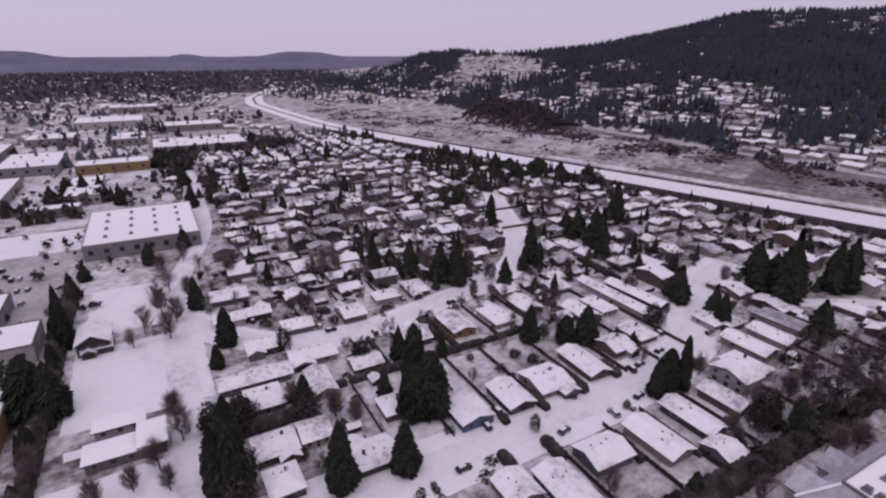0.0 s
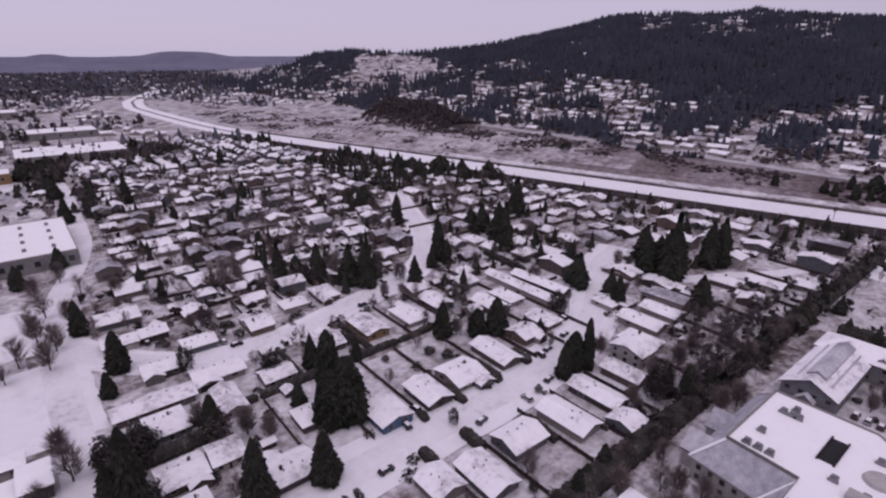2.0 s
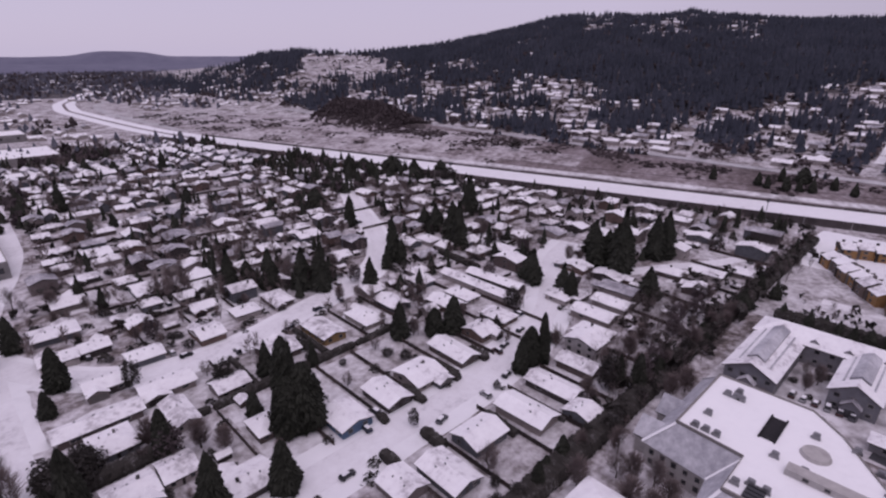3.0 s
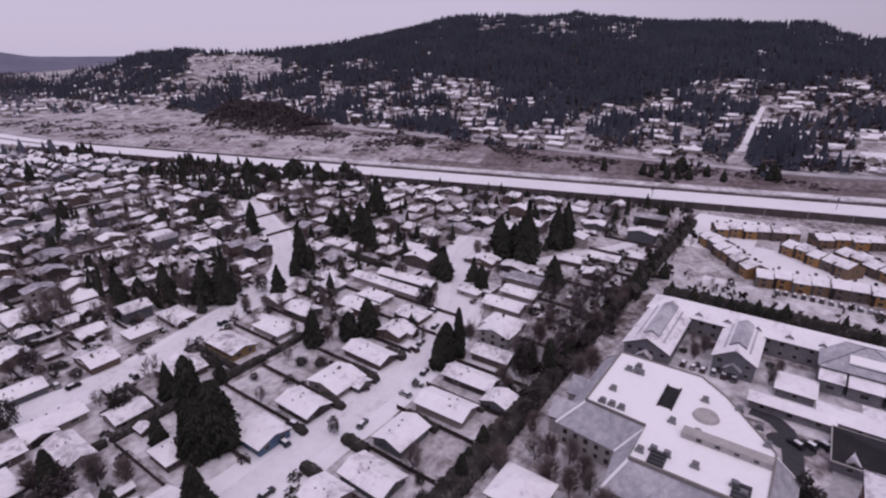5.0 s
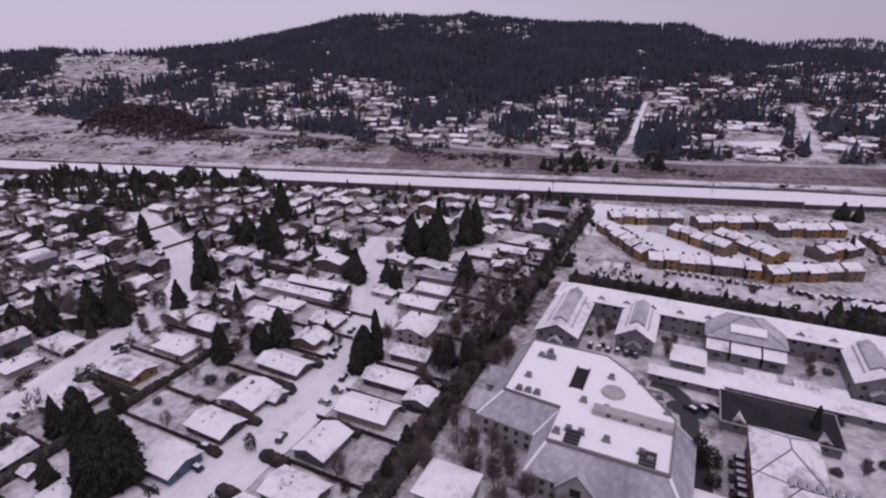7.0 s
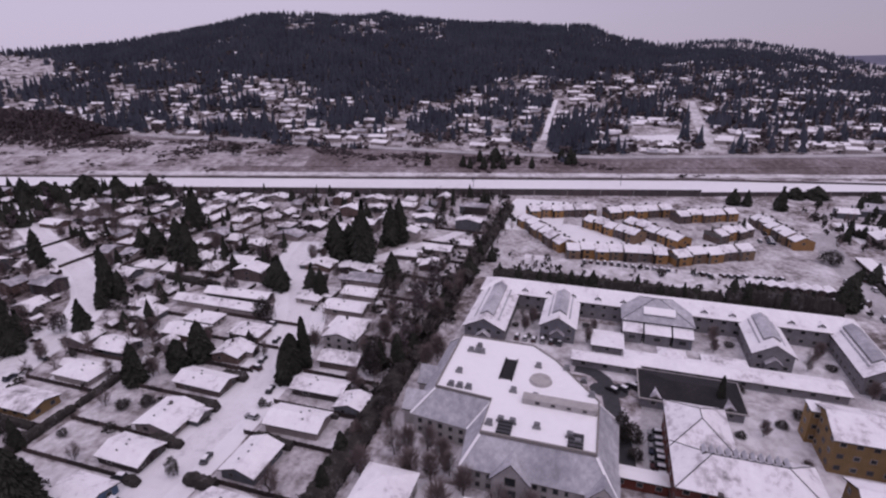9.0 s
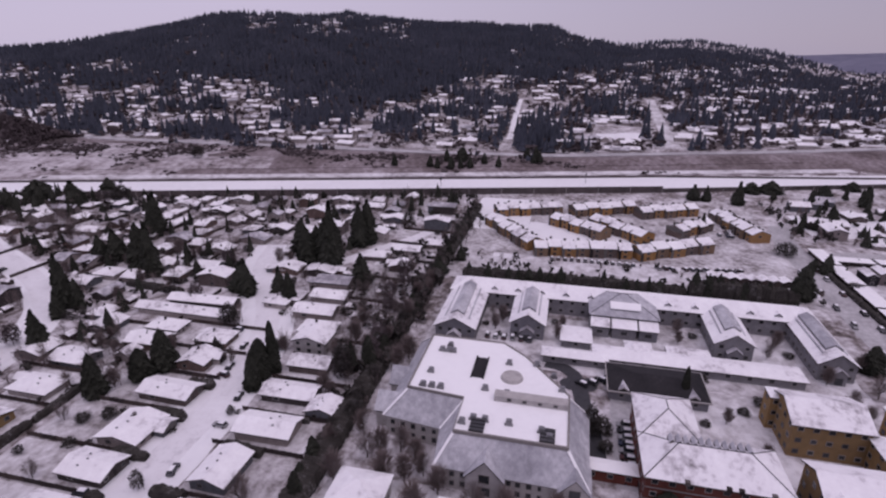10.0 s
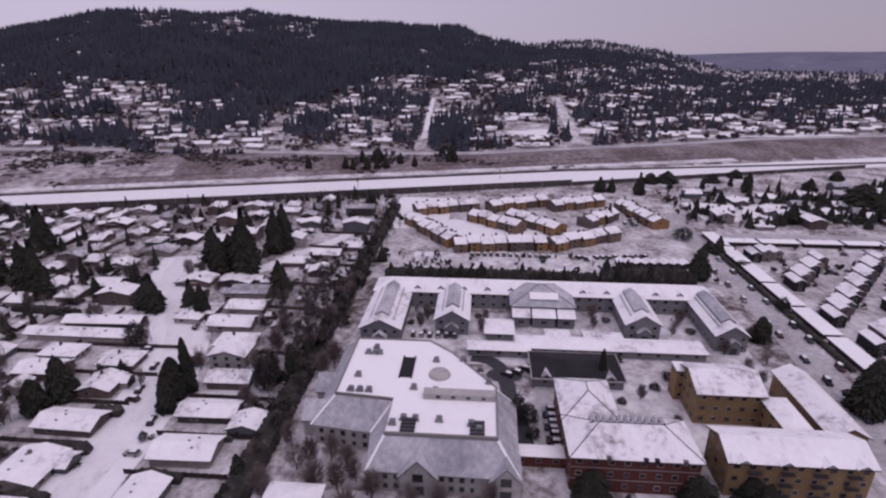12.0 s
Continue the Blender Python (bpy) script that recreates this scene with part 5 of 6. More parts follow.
# dark row behind the comb-shaped building
for i in range(30):
    x, y = 227 + rnd.uniform(-2, 2), -95 + 4.7 * i
    if y < -58 or rnd.random() < 0.7:
        conifer_at(x, y, rnd.uniform(9, 12) if y < -55 else rnd.uniform(6, 9), rnd.uniform(2.4, 3.4))
# row at the far side of the neighbourhood and along the freeway wall
for i in range(70):
    x, y = 372 - 2.6 * i + rnd.uniform(-4, 4), 10 + 9.4 * i
    s = 0.964 * x + 0.264 * y
    x -= (s - 376) / 0.964
    if y < 60:
        continue
    (bush_at(x, y, rnd.uniform(2, 4.5), rnd.uniform(2, 4)) if rnd.random() < 0.6 else conifer_at(x, y, rnd.uniform(4, 9), rnd.uniform(1.8, 2.6)))
# tall dark group by the freeway at the end of the winding street
for i in range(34):
    conifer_at(rnd.uniform(205, 262), rnd.uniform(395, 470), rnd.uniform(8, 14), rnd.uniform(2.6, 4))
for x, y, h, rad in ((136, 66, 9, 2.8), (184, 66, 8, 3), (196, 70, 8, 3.4), (206, 66, 9, 3), (214, 160, 9, 3), (27, 130, 10, 3.4), (128, 190, 9, 3), (176, 150, 8, 3), (160, 62, 8, 3), (148, 60, 9, 3), (222, 72, 8, 3), (108, 200, 8, 3), (44, 200, 9, 3)):
    plant(BROWN, x, y, h, rad, 4.0)
for x, y, h, rad in ((2, 138, 9, 4.2), (7, 134, 10, 4.5), (10, 138, 8, 4), (4, 128, 10, 4.2), (2, 120, 11, 4), (6, 113, 10, 4), (4, 105, 9, 3.6)):
    bush_at(x, y, h, rad)
# bare trees by the park, the care home and in the yards
for x, y, h in ((-6, 201, 12), (-18, 200, 9), (-3, 214, 12), (3, 236, 11), (-10, 238, 12), (-18, 124, 8), (-10, 120, 8), (-26, 122, 9), (-6, 138, 12), (24, 138, 10), (34, 128, 10), (38, 122, 9), (-14, 209, 13), (-8, 226, 12), (-4, 247, 12), (-12, 129, 11), (-7, 148, 11), (-22, 112, 9), (-16, 106, 9), (-30, 108, 9), (88, 28, 11), (92, 15, 10), (78, 30, 9), (97, 38, 10), (90, 2, 9), (94, 50, 10), (104, 45, 9), (112, 49, 9),
                (104, 32, 9), (108, 37, 9), (101, 29, 8), (106, 42, 9), (98, 33, 9), (96, 24, 9), (93, 8, 9), (95, -4, 8), (152, 48, 10), (146, 50, 9), (138, 66, 10), (146, 72, 9), (158, 70, 10), (170, 72, 9), (128, 68, 8), (150, 62, 10), (10, 265, 11), (4, 285, 11), (22, 252, 10), (-6, 270, 11)):
    bare_at(x, y, h)
for i in range(190):
    x, y = rnd.uniform(8, 250), rnd.uniform(62, 300)
    s = 0.964 * x + 0.264 * y
    if s < 372 and free(x, y, 1.5) and not near_road(x, y, 6):
        k = rnd.random()
        if k < 0.45:
            bare_at(x, y, rnd.uniform(6, 10))
        elif k < 0.8:
            bush_at(x, y, rnd.uniform(1.5, 4), rnd.uniform(1.2, 2.4))
        else:
            conifer_at(x, y, rnd.uniform(5, 12), rnd.uniform(1.6, 2.8))
for i in range(26):
    x, y = rnd.uniform(320, 420), rnd.uniform(-330, -128)
    if 0.964 * x + 0.264 * y < 365 and free(x, y, 3):
        conifer_at(x, y, rnd.uniform(5, 13), rnd.uniform(2, 3.6))
for i in range(40):
    x, y = rnd.uniform(150, 285), rnd.uniform(-230, -124)
    bush_at(x, y, rnd.uniform(1.2, 2.6), rnd.uniform(1, 2.2))
for x0, y0, x1, y1 in LOTS:
    for k in range(2):
        x, y = rnd.uniform(x0 + 2, x1 - 2), rnd.uniform(y0 + 2, y1 - 2)
        if free(x, y, 0.6):
            if rnd.random() < 0.7:
                bare_at(x, y, rnd.uniform(5, 9))
            else:
                bush_at(x, y, rnd.uniform(2, 4), rnd.uniform(1.4, 2.4))
# planting in the courts of the residences
for x, y, h in ((180, 22, 7), (186, 20, 8), (190, 24, 6), (178, -1, 7), (186, -3, 6), (192, -45, 7), (184, -44, 6), (186, -75, 7), (180, -72, 6), (190, -78, 7), (168, -86, 7), (158, 20, 8), (160, 30, 8), (156, -88, 7), (150, -90, 6), (140, -50, 6), (122, -47, 7), (126, -56, 6), (163, -98, 9), (178, -99, 8)):
    bare_at(x, y, h)
for x, y, h, rad in ((183, 26, 1.6, 1.4), (192, 18, 2, 1.8), (176, 20, 1.5, 1.2), (190, 0, 1.8, 1.5), (180, -6, 1.4, 1.2), (190, -50, 2, 1.7), (183, -80, 2, 1.8), (178, -40, 1.6, 1.3), (169, -5, 1.6, 1.4), (161, -48, 2, 1.6), (152, -62, 2.5, 2), (146, -56, 2, 1.8), (128, -48, 2, 1.8), (138, -44, 1.8, 1.5), (150, 26, 2.2, 2), (156, 40, 3, 2.4), (128, -15, 4.5, 3.2), (121, -16, 3, 2), (165, 22, 1.6, 1.3), (166, 15, 1.6, 1.4), (116, -57, 2.5, 2)):
    bush_at(x, y, h, rad)
for x, y, h, rad in ((97, -27, 11, 3.2), (93, -34, 9, 2.6), (96, -50, 10, 3.4), (95, -58, 8, 3.0), (97, -66, 10, 3.0), (95, -76, 9, 2.8), (216, -60, 7, 2.4)):
    conifer_at(x, y, h, rad)
# low shrubs and sheds in the yards
SHRUBS = []
for seed in (41, 42, 43):
    r = random.Random(seed)
    V, F = [], []
    for i in range(60):
        a, c = r.uniform(0, 6.283), r.uniform(-0.2, 1)
        q = r.uniform(0.6, 1.05)
        s = math.sqrt(1 - c * c)
        k = len(V)
        for _ in range(4):
            V.append((q * s * math.cos(a) + r.uniform(-0.3, 0.3), q * s * math.sin(a) + r.uniform(-0.3, 0.3), max(0, q * c + r.uniform(-0.25, 0.25))))
        F += [(k, k + 1, k + 2), (k, k + 2, k + 3), (k, k + 3, k + 1), (k + 1, k + 3, k + 2)]
    SHRUBS.append(tagged(leaf_mesh("shrub", V, F, SHRUB), "low dark shrub in a snowy yard", "shrub", "yard shrubs"))
first_shrub = set()
for i in range(1300):
    x, y = rnd.uniform(6, 240), rnd.uniform(61, 240)
    if 0.964 * x + 0.264 * y > 372 or not free(x, y, 0.2) or near_road(x, y, 5.5) or rnd.random() < 0.8:
        continue
    k = rnd.choice(SHRUBS)
    sc = rnd.uniform(0.9, 2.1)
    m = pose(x, y, -0.1, 0, 0, rnd.uniform(0, 360)) @ Matrix.Diagonal((sc * rnd.uniform(0.8, 1.6), sc, sc * rnd.uniform(0.7, 1.3), 1))
    if k.name not in first_shrub:
        first_shrub.add(k.name)
        k.matrix_basis = m
    else:
        copy_thing(k, m).matrix_basis = m
shed = tagged(empty("garden_shed"), "small wooden garden shed with snow on its roof", "shed", "garden sheds")
bw, br = bmesh.new(), bmesh.new()
gable_walls(bw, -1.6, -1.3, 1.6, 1.3, 1.9, 0.5, "x")
gable_roof(br, -1.6, -1.3, 1.6, 1.3, 1.9, 0.75, 0.25, 0.15, "x")
part("wall", bw, WOOD, shed)
part("roof", br, (ROOFSNOW, FASCIA), shed)
placed = 0
for i in range(600):
    x, y = rnd.uniform(10, 300), rnd.uniform(63, 420)
    if 0.964 * x + 0.264 * y > 368 or not free(x, y, 2.4) or near_road(x, y, 9) or placed > 75:
        continue
    m = pose(x, y, -0.05, 0, 0, rnd.choice((0, 90))) @ Matrix.Diagonal((rnd.uniform(0.9, 1.7), rnd.uniform(0.9, 1.4), 1, 1))
    if placed == 0:
        shed.matrix_basis = m
    else:
        copy_thing(shed, m).matrix_basis = m
    placed += 1
# row of conifers on the freeway's far verge
for x, y in ((452, 112), (454, 100), (457, 92), (468, 60), (484, 30), (486, 25), (448, 150), (460, 84)):
    conifer_at(x, y, rnd.uniform(8, 12), rnd.uniform(3, 4.2))


for ob in CONIFERS + FAR_CONIFERS + BUSHES + BROWN + BARE:
    if ob.name not in taken:
        for o in (*ob.children_recursive, ob):
            bpy.data.objects.remove(o)


# ---- fences and hedges between the lots ----
def fence(p, q, h=1.6, seg=5):
    root = tagged(empty("fence"), "dark weathered board fence between snowy yards", "fence", "yard fences")
    (x0, y0), (x1, y1) = p, q
    l = math.hypot(x1 - x0, y1 - y0)
    root.matrix_basis = pose(x0, y0, 0, 0, 0, math.degrees(math.atan2(y1 - y0, x1 - x0)))
    n = max(1, round(l / seg))
    w = l / n
    pan = pst = None
    for i in range(n):
        if pan is None:
            b, c = bmesh.new(), bmesh.new()
            k = 10
            edge = [(0.0, -0.05)] + [(w * (j + e) / k, h - 0.07 * (j % 3)) for j in range(k) for e in (0.02, 0.98)] + [(w, -0.05)]
            fr = [b.verts.new((p, -0.06, q)) for p, q in edge]
            bk = [b.verts.new((p, 0.06, q)) for p, q in edge]
            b.faces.new(fr), b.faces.new(bk[::-1])
            for j in range(len(edge)):
                jj = (j + 1) % len(edge)
                b.faces.new((fr[jj], fr[j], bk[j], bk[jj]))
            box(c, -0.09, -0.09, -0.2, 0.09, 0.09, h + 0.15)
            pan, pst = part("panel", b, WOOD, root), part("post", c, WOOD, root)
        else:
            shared("panel", pan, root, pose(i * w, 0, 0))
            shared("post", pst, root, pose(i * w, 0, 0))


def hedge(p, q, h, w):
    (x0, y0), (x1, y1) = p, q
    l = math.hypot(x1 - x0, y1 - y0)
    bm = bmesh.new()
    n = max(3, int(l / 0.8))
    prev = None
    for i in range(n + 1):
        row = []
        e = 0.75 + 0.25 * max(0.0, math.sin(math.pi * i / n)) ** 0.3
        for a, z in ((-0.5, -0.1), (-0.56, 0.45), (-0.4, 0.9), (0, 1.02), (0.4, 0.9), (0.56, 0.45), (0.5, -0.1)):
            j = 1 + 0.3 * noise.noise(Vector((i * 0.9 + x0, a * 5, z * 3 + y0)))
            row.append(bm.verts.new((l * i / n + 0.3 * noise.noise(Vector((i, a * 9, z))), a * w * j * e, z * h * (j if z > 0 else 1) * e)))
        if prev:
            for k in range(6):
                bm.faces.new((prev[k], row[k], row[k + 1], prev[k + 1]))
        else:
            bm.faces.new(row)
        prev = row
    bm.faces.new(prev[::-1])
    bmesh.ops.recalc_face_normals(bm, faces=bm.faces)
    ob = tagged(part("hedge", bm, SHRUB), "clipped dark evergreen hedge", "hedge", "yard hedges")
    ob.matrix_basis = pose(x0, y0, 0, 0, 0, math.degrees(math.atan2(y1 - y0, x1 - x0)))


for x in (43, 60, 76.5, 90.5, 108.5, 126, 141, 158):
    fence((x, 104), (x, 140))
for x in (67.5, 82, 99.5, 114, 131, 145, 157):
    fence((x, 61), (x, 88))
for x in (52, 68, 85, 102, 119, 136, 152):
    fence((x, 142), (x, 168 + 0.15 * max(0, x - 70)))
for a, b in ((10, 42), (43, 93), (94, 160), (162, 186)):
    fence((a, 141 + 0.02 * a), (b, 141 + 0.02 * b))
for x in (40, 58, 76, 94, 112, 130):
    fence((x, 184 + 0.12 * x), (x, 215))
for a, b in ((30, 75), (78, 135)):
    fence((a, 216), (b, 218))
for y in (236, 262, 306, 330, 356, 404, 428, 452):
    for a, b in ((32, 70), (74, 118), (122, 160)):
        fence((a, y + rnd.uniform(-3, 3)), (b, y + rnd.uniform(-3, 3)), seg=12)
for x in (190, 214, 238, 262, 286):
    fence((x, 62), (x + 2, 92))
for y in (172, 196, 222, 250, 286):
    fence((176, y), (225, y + rnd.uniform(-4, 4)), seg=10)
    fence((230, y + 6), (268, y + rnd.uniform(-4, 8)), seg=10)
for p, q, h, w in (((121.5, 103), (121.5, 112), 2.8, 3.0), ((106, 101.5), (106, 112), 2.8, 3.0), ((90, 100.5), (90, 111), 2.4, 2.6), ((76, 101), (76, 105), 2.2, 2.4), ((80.5, 82), (80.5, 91), 2.8, 2.8), ((67, 83), (67, 92), 2.6, 2.8),
                   ((98, 72), (99, 84), 2.4, 2.6), ((113, 66), (113, 82), 1.8, 1.6), ((138, 101), (144, 103), 2.2, 2.4), ((10, 141.5), (42, 142), 2.4, 2.4), ((43, 142), (94, 143), 2.6, 2.6), ((95, 143), (126, 143.5), 2.2, 2.2),
                   ((62, 56.5), (160, 56.5), 3.6, 6.5), ((160, 57), (346, 57), 4.0, 6.0), ((-41, 92), (-41, 268), 3.2, 4.0), ((227, -97), (227, -55), 8.5, 6.0), ((228, -54), (228, 44), 5.0, 5.0), ((160, -124.3), (284, -124.3), 1.8, 2.4), ((291.5, -128), (291.5, -245), 1.8, 2.2), ((8, 133), (28, 134), 3.0, 5.0), ((193, 88), (208, 90), 3.2, 3), ((127, 144), (140, 152), 2.2, 2.0), ((84, 146), (84, 168), 2.0, 1.8), ((58, 144), (58, 166), 1.8, 1.6), ((180, 160), (182, 190), 3.0, 3.0)):
    hedge(p, q, h, w)


# ---- cars ----
def car_template(seed, van=False):
    root = tagged(empty("car"), "parked car with snow on its roof", "car", "parked cars")
    bb, bc, bs = bmesh.new(), bmesh.new(), bmesh.new()
    sec = [(-2.2, 0.35), (2.2, 0.35), (2.25, 0.75), (1.35, 0.95), (-1.9, 0.98), (-2.25, 0.8)]
    a = [bb.verts.new((x, -0.88, z)) for x, z in sec]
    b = [bb.verts.new((x, 0.88, z)) for x, z in sec]
    for i in range(6):
        bb.faces.new((a[i], a[(i + 1) % 6], b[(i + 1) % 6], b[i]))
    bb.faces.new(a[::-1]), bb.faces.new(b)
    bmesh.ops.recalc_face_normals(bb, faces=bb.faces)
    bmesh.ops.bevel(bb, geom=bb.edges[:], offset=0.08, segments=1, affect="EDGES")
    h = 1.9 if van else 1.48
    prism(bc, [(-1.95, -0.8), (1.1, -0.8), (1.1, 0.8), (-1.95, 0.8)], 0.95, h, top=[(-1.6 if not van else -1.9, -0.66), (0.45, -0.66), (0.45, 0.66), (-1.6 if not van else -1.9, 0.66)])
    prism(bs, [(-1.5, -0.6), (0.4, -0.6), (0.4, 0.6), (-1.5, 0.6)], h, h + 0.08)
    part("body", bb, CARPAINT, root)
    part("cabin", bc, GLASS, root)
    part("snow_cap", bs, SNOW, root, "thin snow on the roof")
    w = None
    for x in (-1.4, 1.4):
        for y in (-0.85, 0.85):
            if w is None:
                b = bmesh.new()
                bmesh.ops.create_cone(b, cap_ends=True, segments=12, radius1=0.34, radius2=0.34, depth=0.24, matrix=pose(0, 0, 0, 90))
                w = part("wheel", b, RUBBER, root)
                w.matrix_basis = pose(x, y, 0.34)
            else:
                shared("wheel", w, root, pose(x, y, 0.34))
    return root


CARS = [car_template(1), car_template(2, True)]
first_car = [True, True]


def park_car(x, y, a):
    k = 0 if rnd.random() < 0.7 else 1
    m = pose(x, y, land(x, y) + 0.08, 0, 0, a + rnd.uniform(-4, 4))
    if first_car[k]:
        first_car[k] = False
        CARS[k].matrix_basis = m
    else:
        copy_thing(CARS[k], m)


for i in range(9):
    park_car(110.5 + 2.7 * i, -21.5, 90)
for x, y in ((127, -34), (130, -34.5), (133, -34)):
    park_car(x, y, 88)
for i in range(5):
    park_car(150 + 1.6 * i, -10 - 3.0 * i, 60)
for i in range(6):
    park_car(174, 24 - 3.1 * i, 0)
for i in range(11):
    park_car(120 + 15 * i + rnd.uniform(-4, 4), -112 - 0.04 * i, 178)
    park_car(112 + 16 * i + rnd.uniform(-5, 5), -121, 178)
for i in range(9):
    park_car(236 + rnd.uniform(-1, 1), 26 - 3.4 * i, 0)
for i in range(13):
    park_car(259, 4 - 3.3 * i, 0)
    if i not in (3, 8):
        park_car(257 + 0.35 * i, -47 - 3.1 * i, 25)
for i in range(8):
    root = tagged(empty("carport"), "small gabled carport white with snow", "carport", "street carports")
    wing_block(root, 247, -71.5 - 4.4 * i, 253, -67.6 - 4.4 * i, 2.5, WOOD, ROOFSNOW, 0.9, "gable", "x", 1, 9, "", over=0.3)
for i in range(14):
    if i % 5 != 2:
        park_car(318 + 0.6 * i, -88 - 0.2 * i, 0) if i < 2 else park_car(306 + 3.2 * i, -92.5 - 0.25 * i, 85)
for i in range(22):
    park_car(rnd.uniform(-105, -52), rnd.choice((246, 262, 278, 294, 310)), rnd.choice((88, 92)))
for p in ((70, 103), (88, 91), (101, 103), (119, 92.5), (133, 105), (56, 92), (106, 90), (128, 104), (146, 108), (44, 102), (100, 177), (84, 171), (62, 168), (120, 192), (131, 182), (48, 178), (112, 178), (168, 214), (182, 262), (200, 300), (214, 135), (190, 118), (205, 128)):
    park_car(*p, rnd.choice((0, 10, 90, 85)))
for i in range(30):
    x, y, c = rnd.choice(HOUSES)
    if y < 330 and 0 < x < 300:
        park_car(x + c + 1.2, y - 3, 90)


# ---- far woods and far houses ----
def spires(name, places, material, label, sides=6):
    """Many far conifers, each of two stacked ragged cones, joined."""
    V, F = [], []
    r = random.Random(77)
    for x, y, z, h, w in places:
        k0 = r.uniform(0, 1)
        for zb, zt, ww in ((0.08, 0.62, 1.0), (0.4, 1.0, 0.66)):
            k = len(V)
            for i in range(sides):
                a = 6.283 * (i + k0) / sides
                q = w * ww * r.uniform(0.75, 1.2)
                V.append((x + q * math.cos(a), y + q * math.sin(a), z + h * (zb + r.uniform(-0.04, 0.04))))
            V.append((x, y, z + h * zt))
            F += [(k + i, k + (i + 1) % sides, k + sides) for i in range(sides)]
            F.append(tuple(k + sides - 1 - i for i in range(sides)))
    return tagged(leaf_mesh(name, V, F, material), label, "trees", kind="stuff")


def domes(name, places, material, label):
    """Far leafless or rounded crowns as ragged clumps, joined."""
    V, F = [], []
    r = random.Random(78)
    for x, y, z, h, w in places:
        for c in range(5):
            cx, cy, cz = x + r.uniform(-w, w) * 0.6, y + r.uniform(-w, w) * 0.6, z + h * r.uniform(0.3, 0.75)
            k = len(V)
            for _ in range(6):
                V.append((cx + r.uniform(-w, w) * 0.7, cy + r.uniform(-w, w) * 0.7, max(z, cz + r.uniform(-h, h) * 0.3)))
            F += [(k, k + 1, k + 2), (k, k + 2, k + 3), (k + 3, k + 4, k + 5), (k + 1, k + 4, k + 5), (k + 2, k + 4, k), (k + 1, k + 3, k + 5)]
    return tagged(leaf_mesh(name, V, F, material), label, "trees", kind="stuff")


rr = random.Random(5)
wood, valley, scrub, dwellings = [], [], [], []
for i in range(64000):
    az = rr.uniform(-13, 100)
    r0 = math.sqrt(rr.uniform(500 ** 2, (2000 if rr.random() < 0.8 else 3000) ** 2))
    a = radians(az + GRID)
    x, y = r0 * math.sin(a), r0 * math.cos(a)
    s = 0.964 * x + 0.264 * y
    rc = float(np.interp(az, CREST_AZ, CREST_R))
    if x < hill_road(y) + 11 or s < 490 or r0 > rc + 50:
        continue
    f, z0 = hill(x, y)
    high = max(0.0, z0 / 150)
    d = wooded(x, y)
    if rr.random() < d:
        z = land(x, y)
        if rr.random() < (0.06 if d > 1.2 else 0.3 if az < 60 else 0.6):
            scrub.append((x, y, z, rr.uniform(6, 11), rr.uniform(3.5, 6)))
        else:
            wood.append((x, y, z, rr.uniform(10, 21) if d > 1.2 else rr.uniform(11, 25), rr.uniform(3.0, 5.4)))
    elif d > -0.9 and rr.random() < (0.008 if 1 < az < 10.5 and high > 0.12 else 0.11) and len(dwellings) < 1500:
        dwellings.append((x, y, land(x, y)))
    elif d > -0.9 and rr.random() < (0.12 if 1 < az < 10.5 and high > 0.12 else 0.5):
        scrub.append((x, y, land(x, y), rr.uniform(3, 8), rr.uniform(2.5, 5)))
# valley floor beyond the warehouses and the freeway's bend
for i in range(14000):
    az = rr.uniform(-44, -2)
    r0 = math.sqrt(rr.uniform(560 ** 2, 3300 ** 2))
    a = radians(az + GRID)
    x, y = r0 * math.sin(a), r0 * math.cos(a)
    s = 0.964 * x + 0.264 * y
    if (az > -13 and s > 380 and r0 < 1100) or (r0 < 1000 and x > -20 and s < 380 and y < 620):
        continue
    if min(math.hypot(x - p, y - q) for p, q in ((200, 800), (188, 960), (178, 1060), (178, 1160), (188, 1240), (205, 1320), (250, 1460), (300, 1600))) < 62 or (170 < x < 300 and 690 < y < 1300):
        continue
    d = 0.22 + 0.7 * clump(x, y, 150, 9) + 0.55 * smooth((r0 - 1150) / 700)
    if rr.random() < d:
        (valley if rr.random() < 0.6 else scrub).append((x, y, 0, rr.uniform(8, 17), rr.uniform(3, 6)))
    elif rr.random() < 0.4 and len(dwellings) < 2700 and not (-130 < x < 95 and 400 < y < 1160):
        dwellings.append((x, y, 0))
# brush on the knoll and the freeway bank
knoll = []
for i in range(4200):
    x, y = rr.gauss(458, 20), rr.uniform(530, 800)
    if land(x, y) > 6.5 and abs(x - hill_road(y)) > 9 and 0.964 * x + 0.264 * y > 455:
        knoll.append((x, y, land(x, y) - 0.5, rr.uniform(3, 6.5), rr.uniform(1.6, 3.2)))
bank = []
for i in range(2600):
    v = rr.uniform(-150, 640)
    u = rr.gauss(470, 16) - max(0, (v - 250)) * 0.14
    if clump(u, v, 60, 2) > 0.0 and 0.964 * u + 0.264 * v > 444 and u < 493:
        bank.append((u, v, land(u, v) - 0.2, rr.uniform(1, 3), rr.uniform(1.5, 3)))
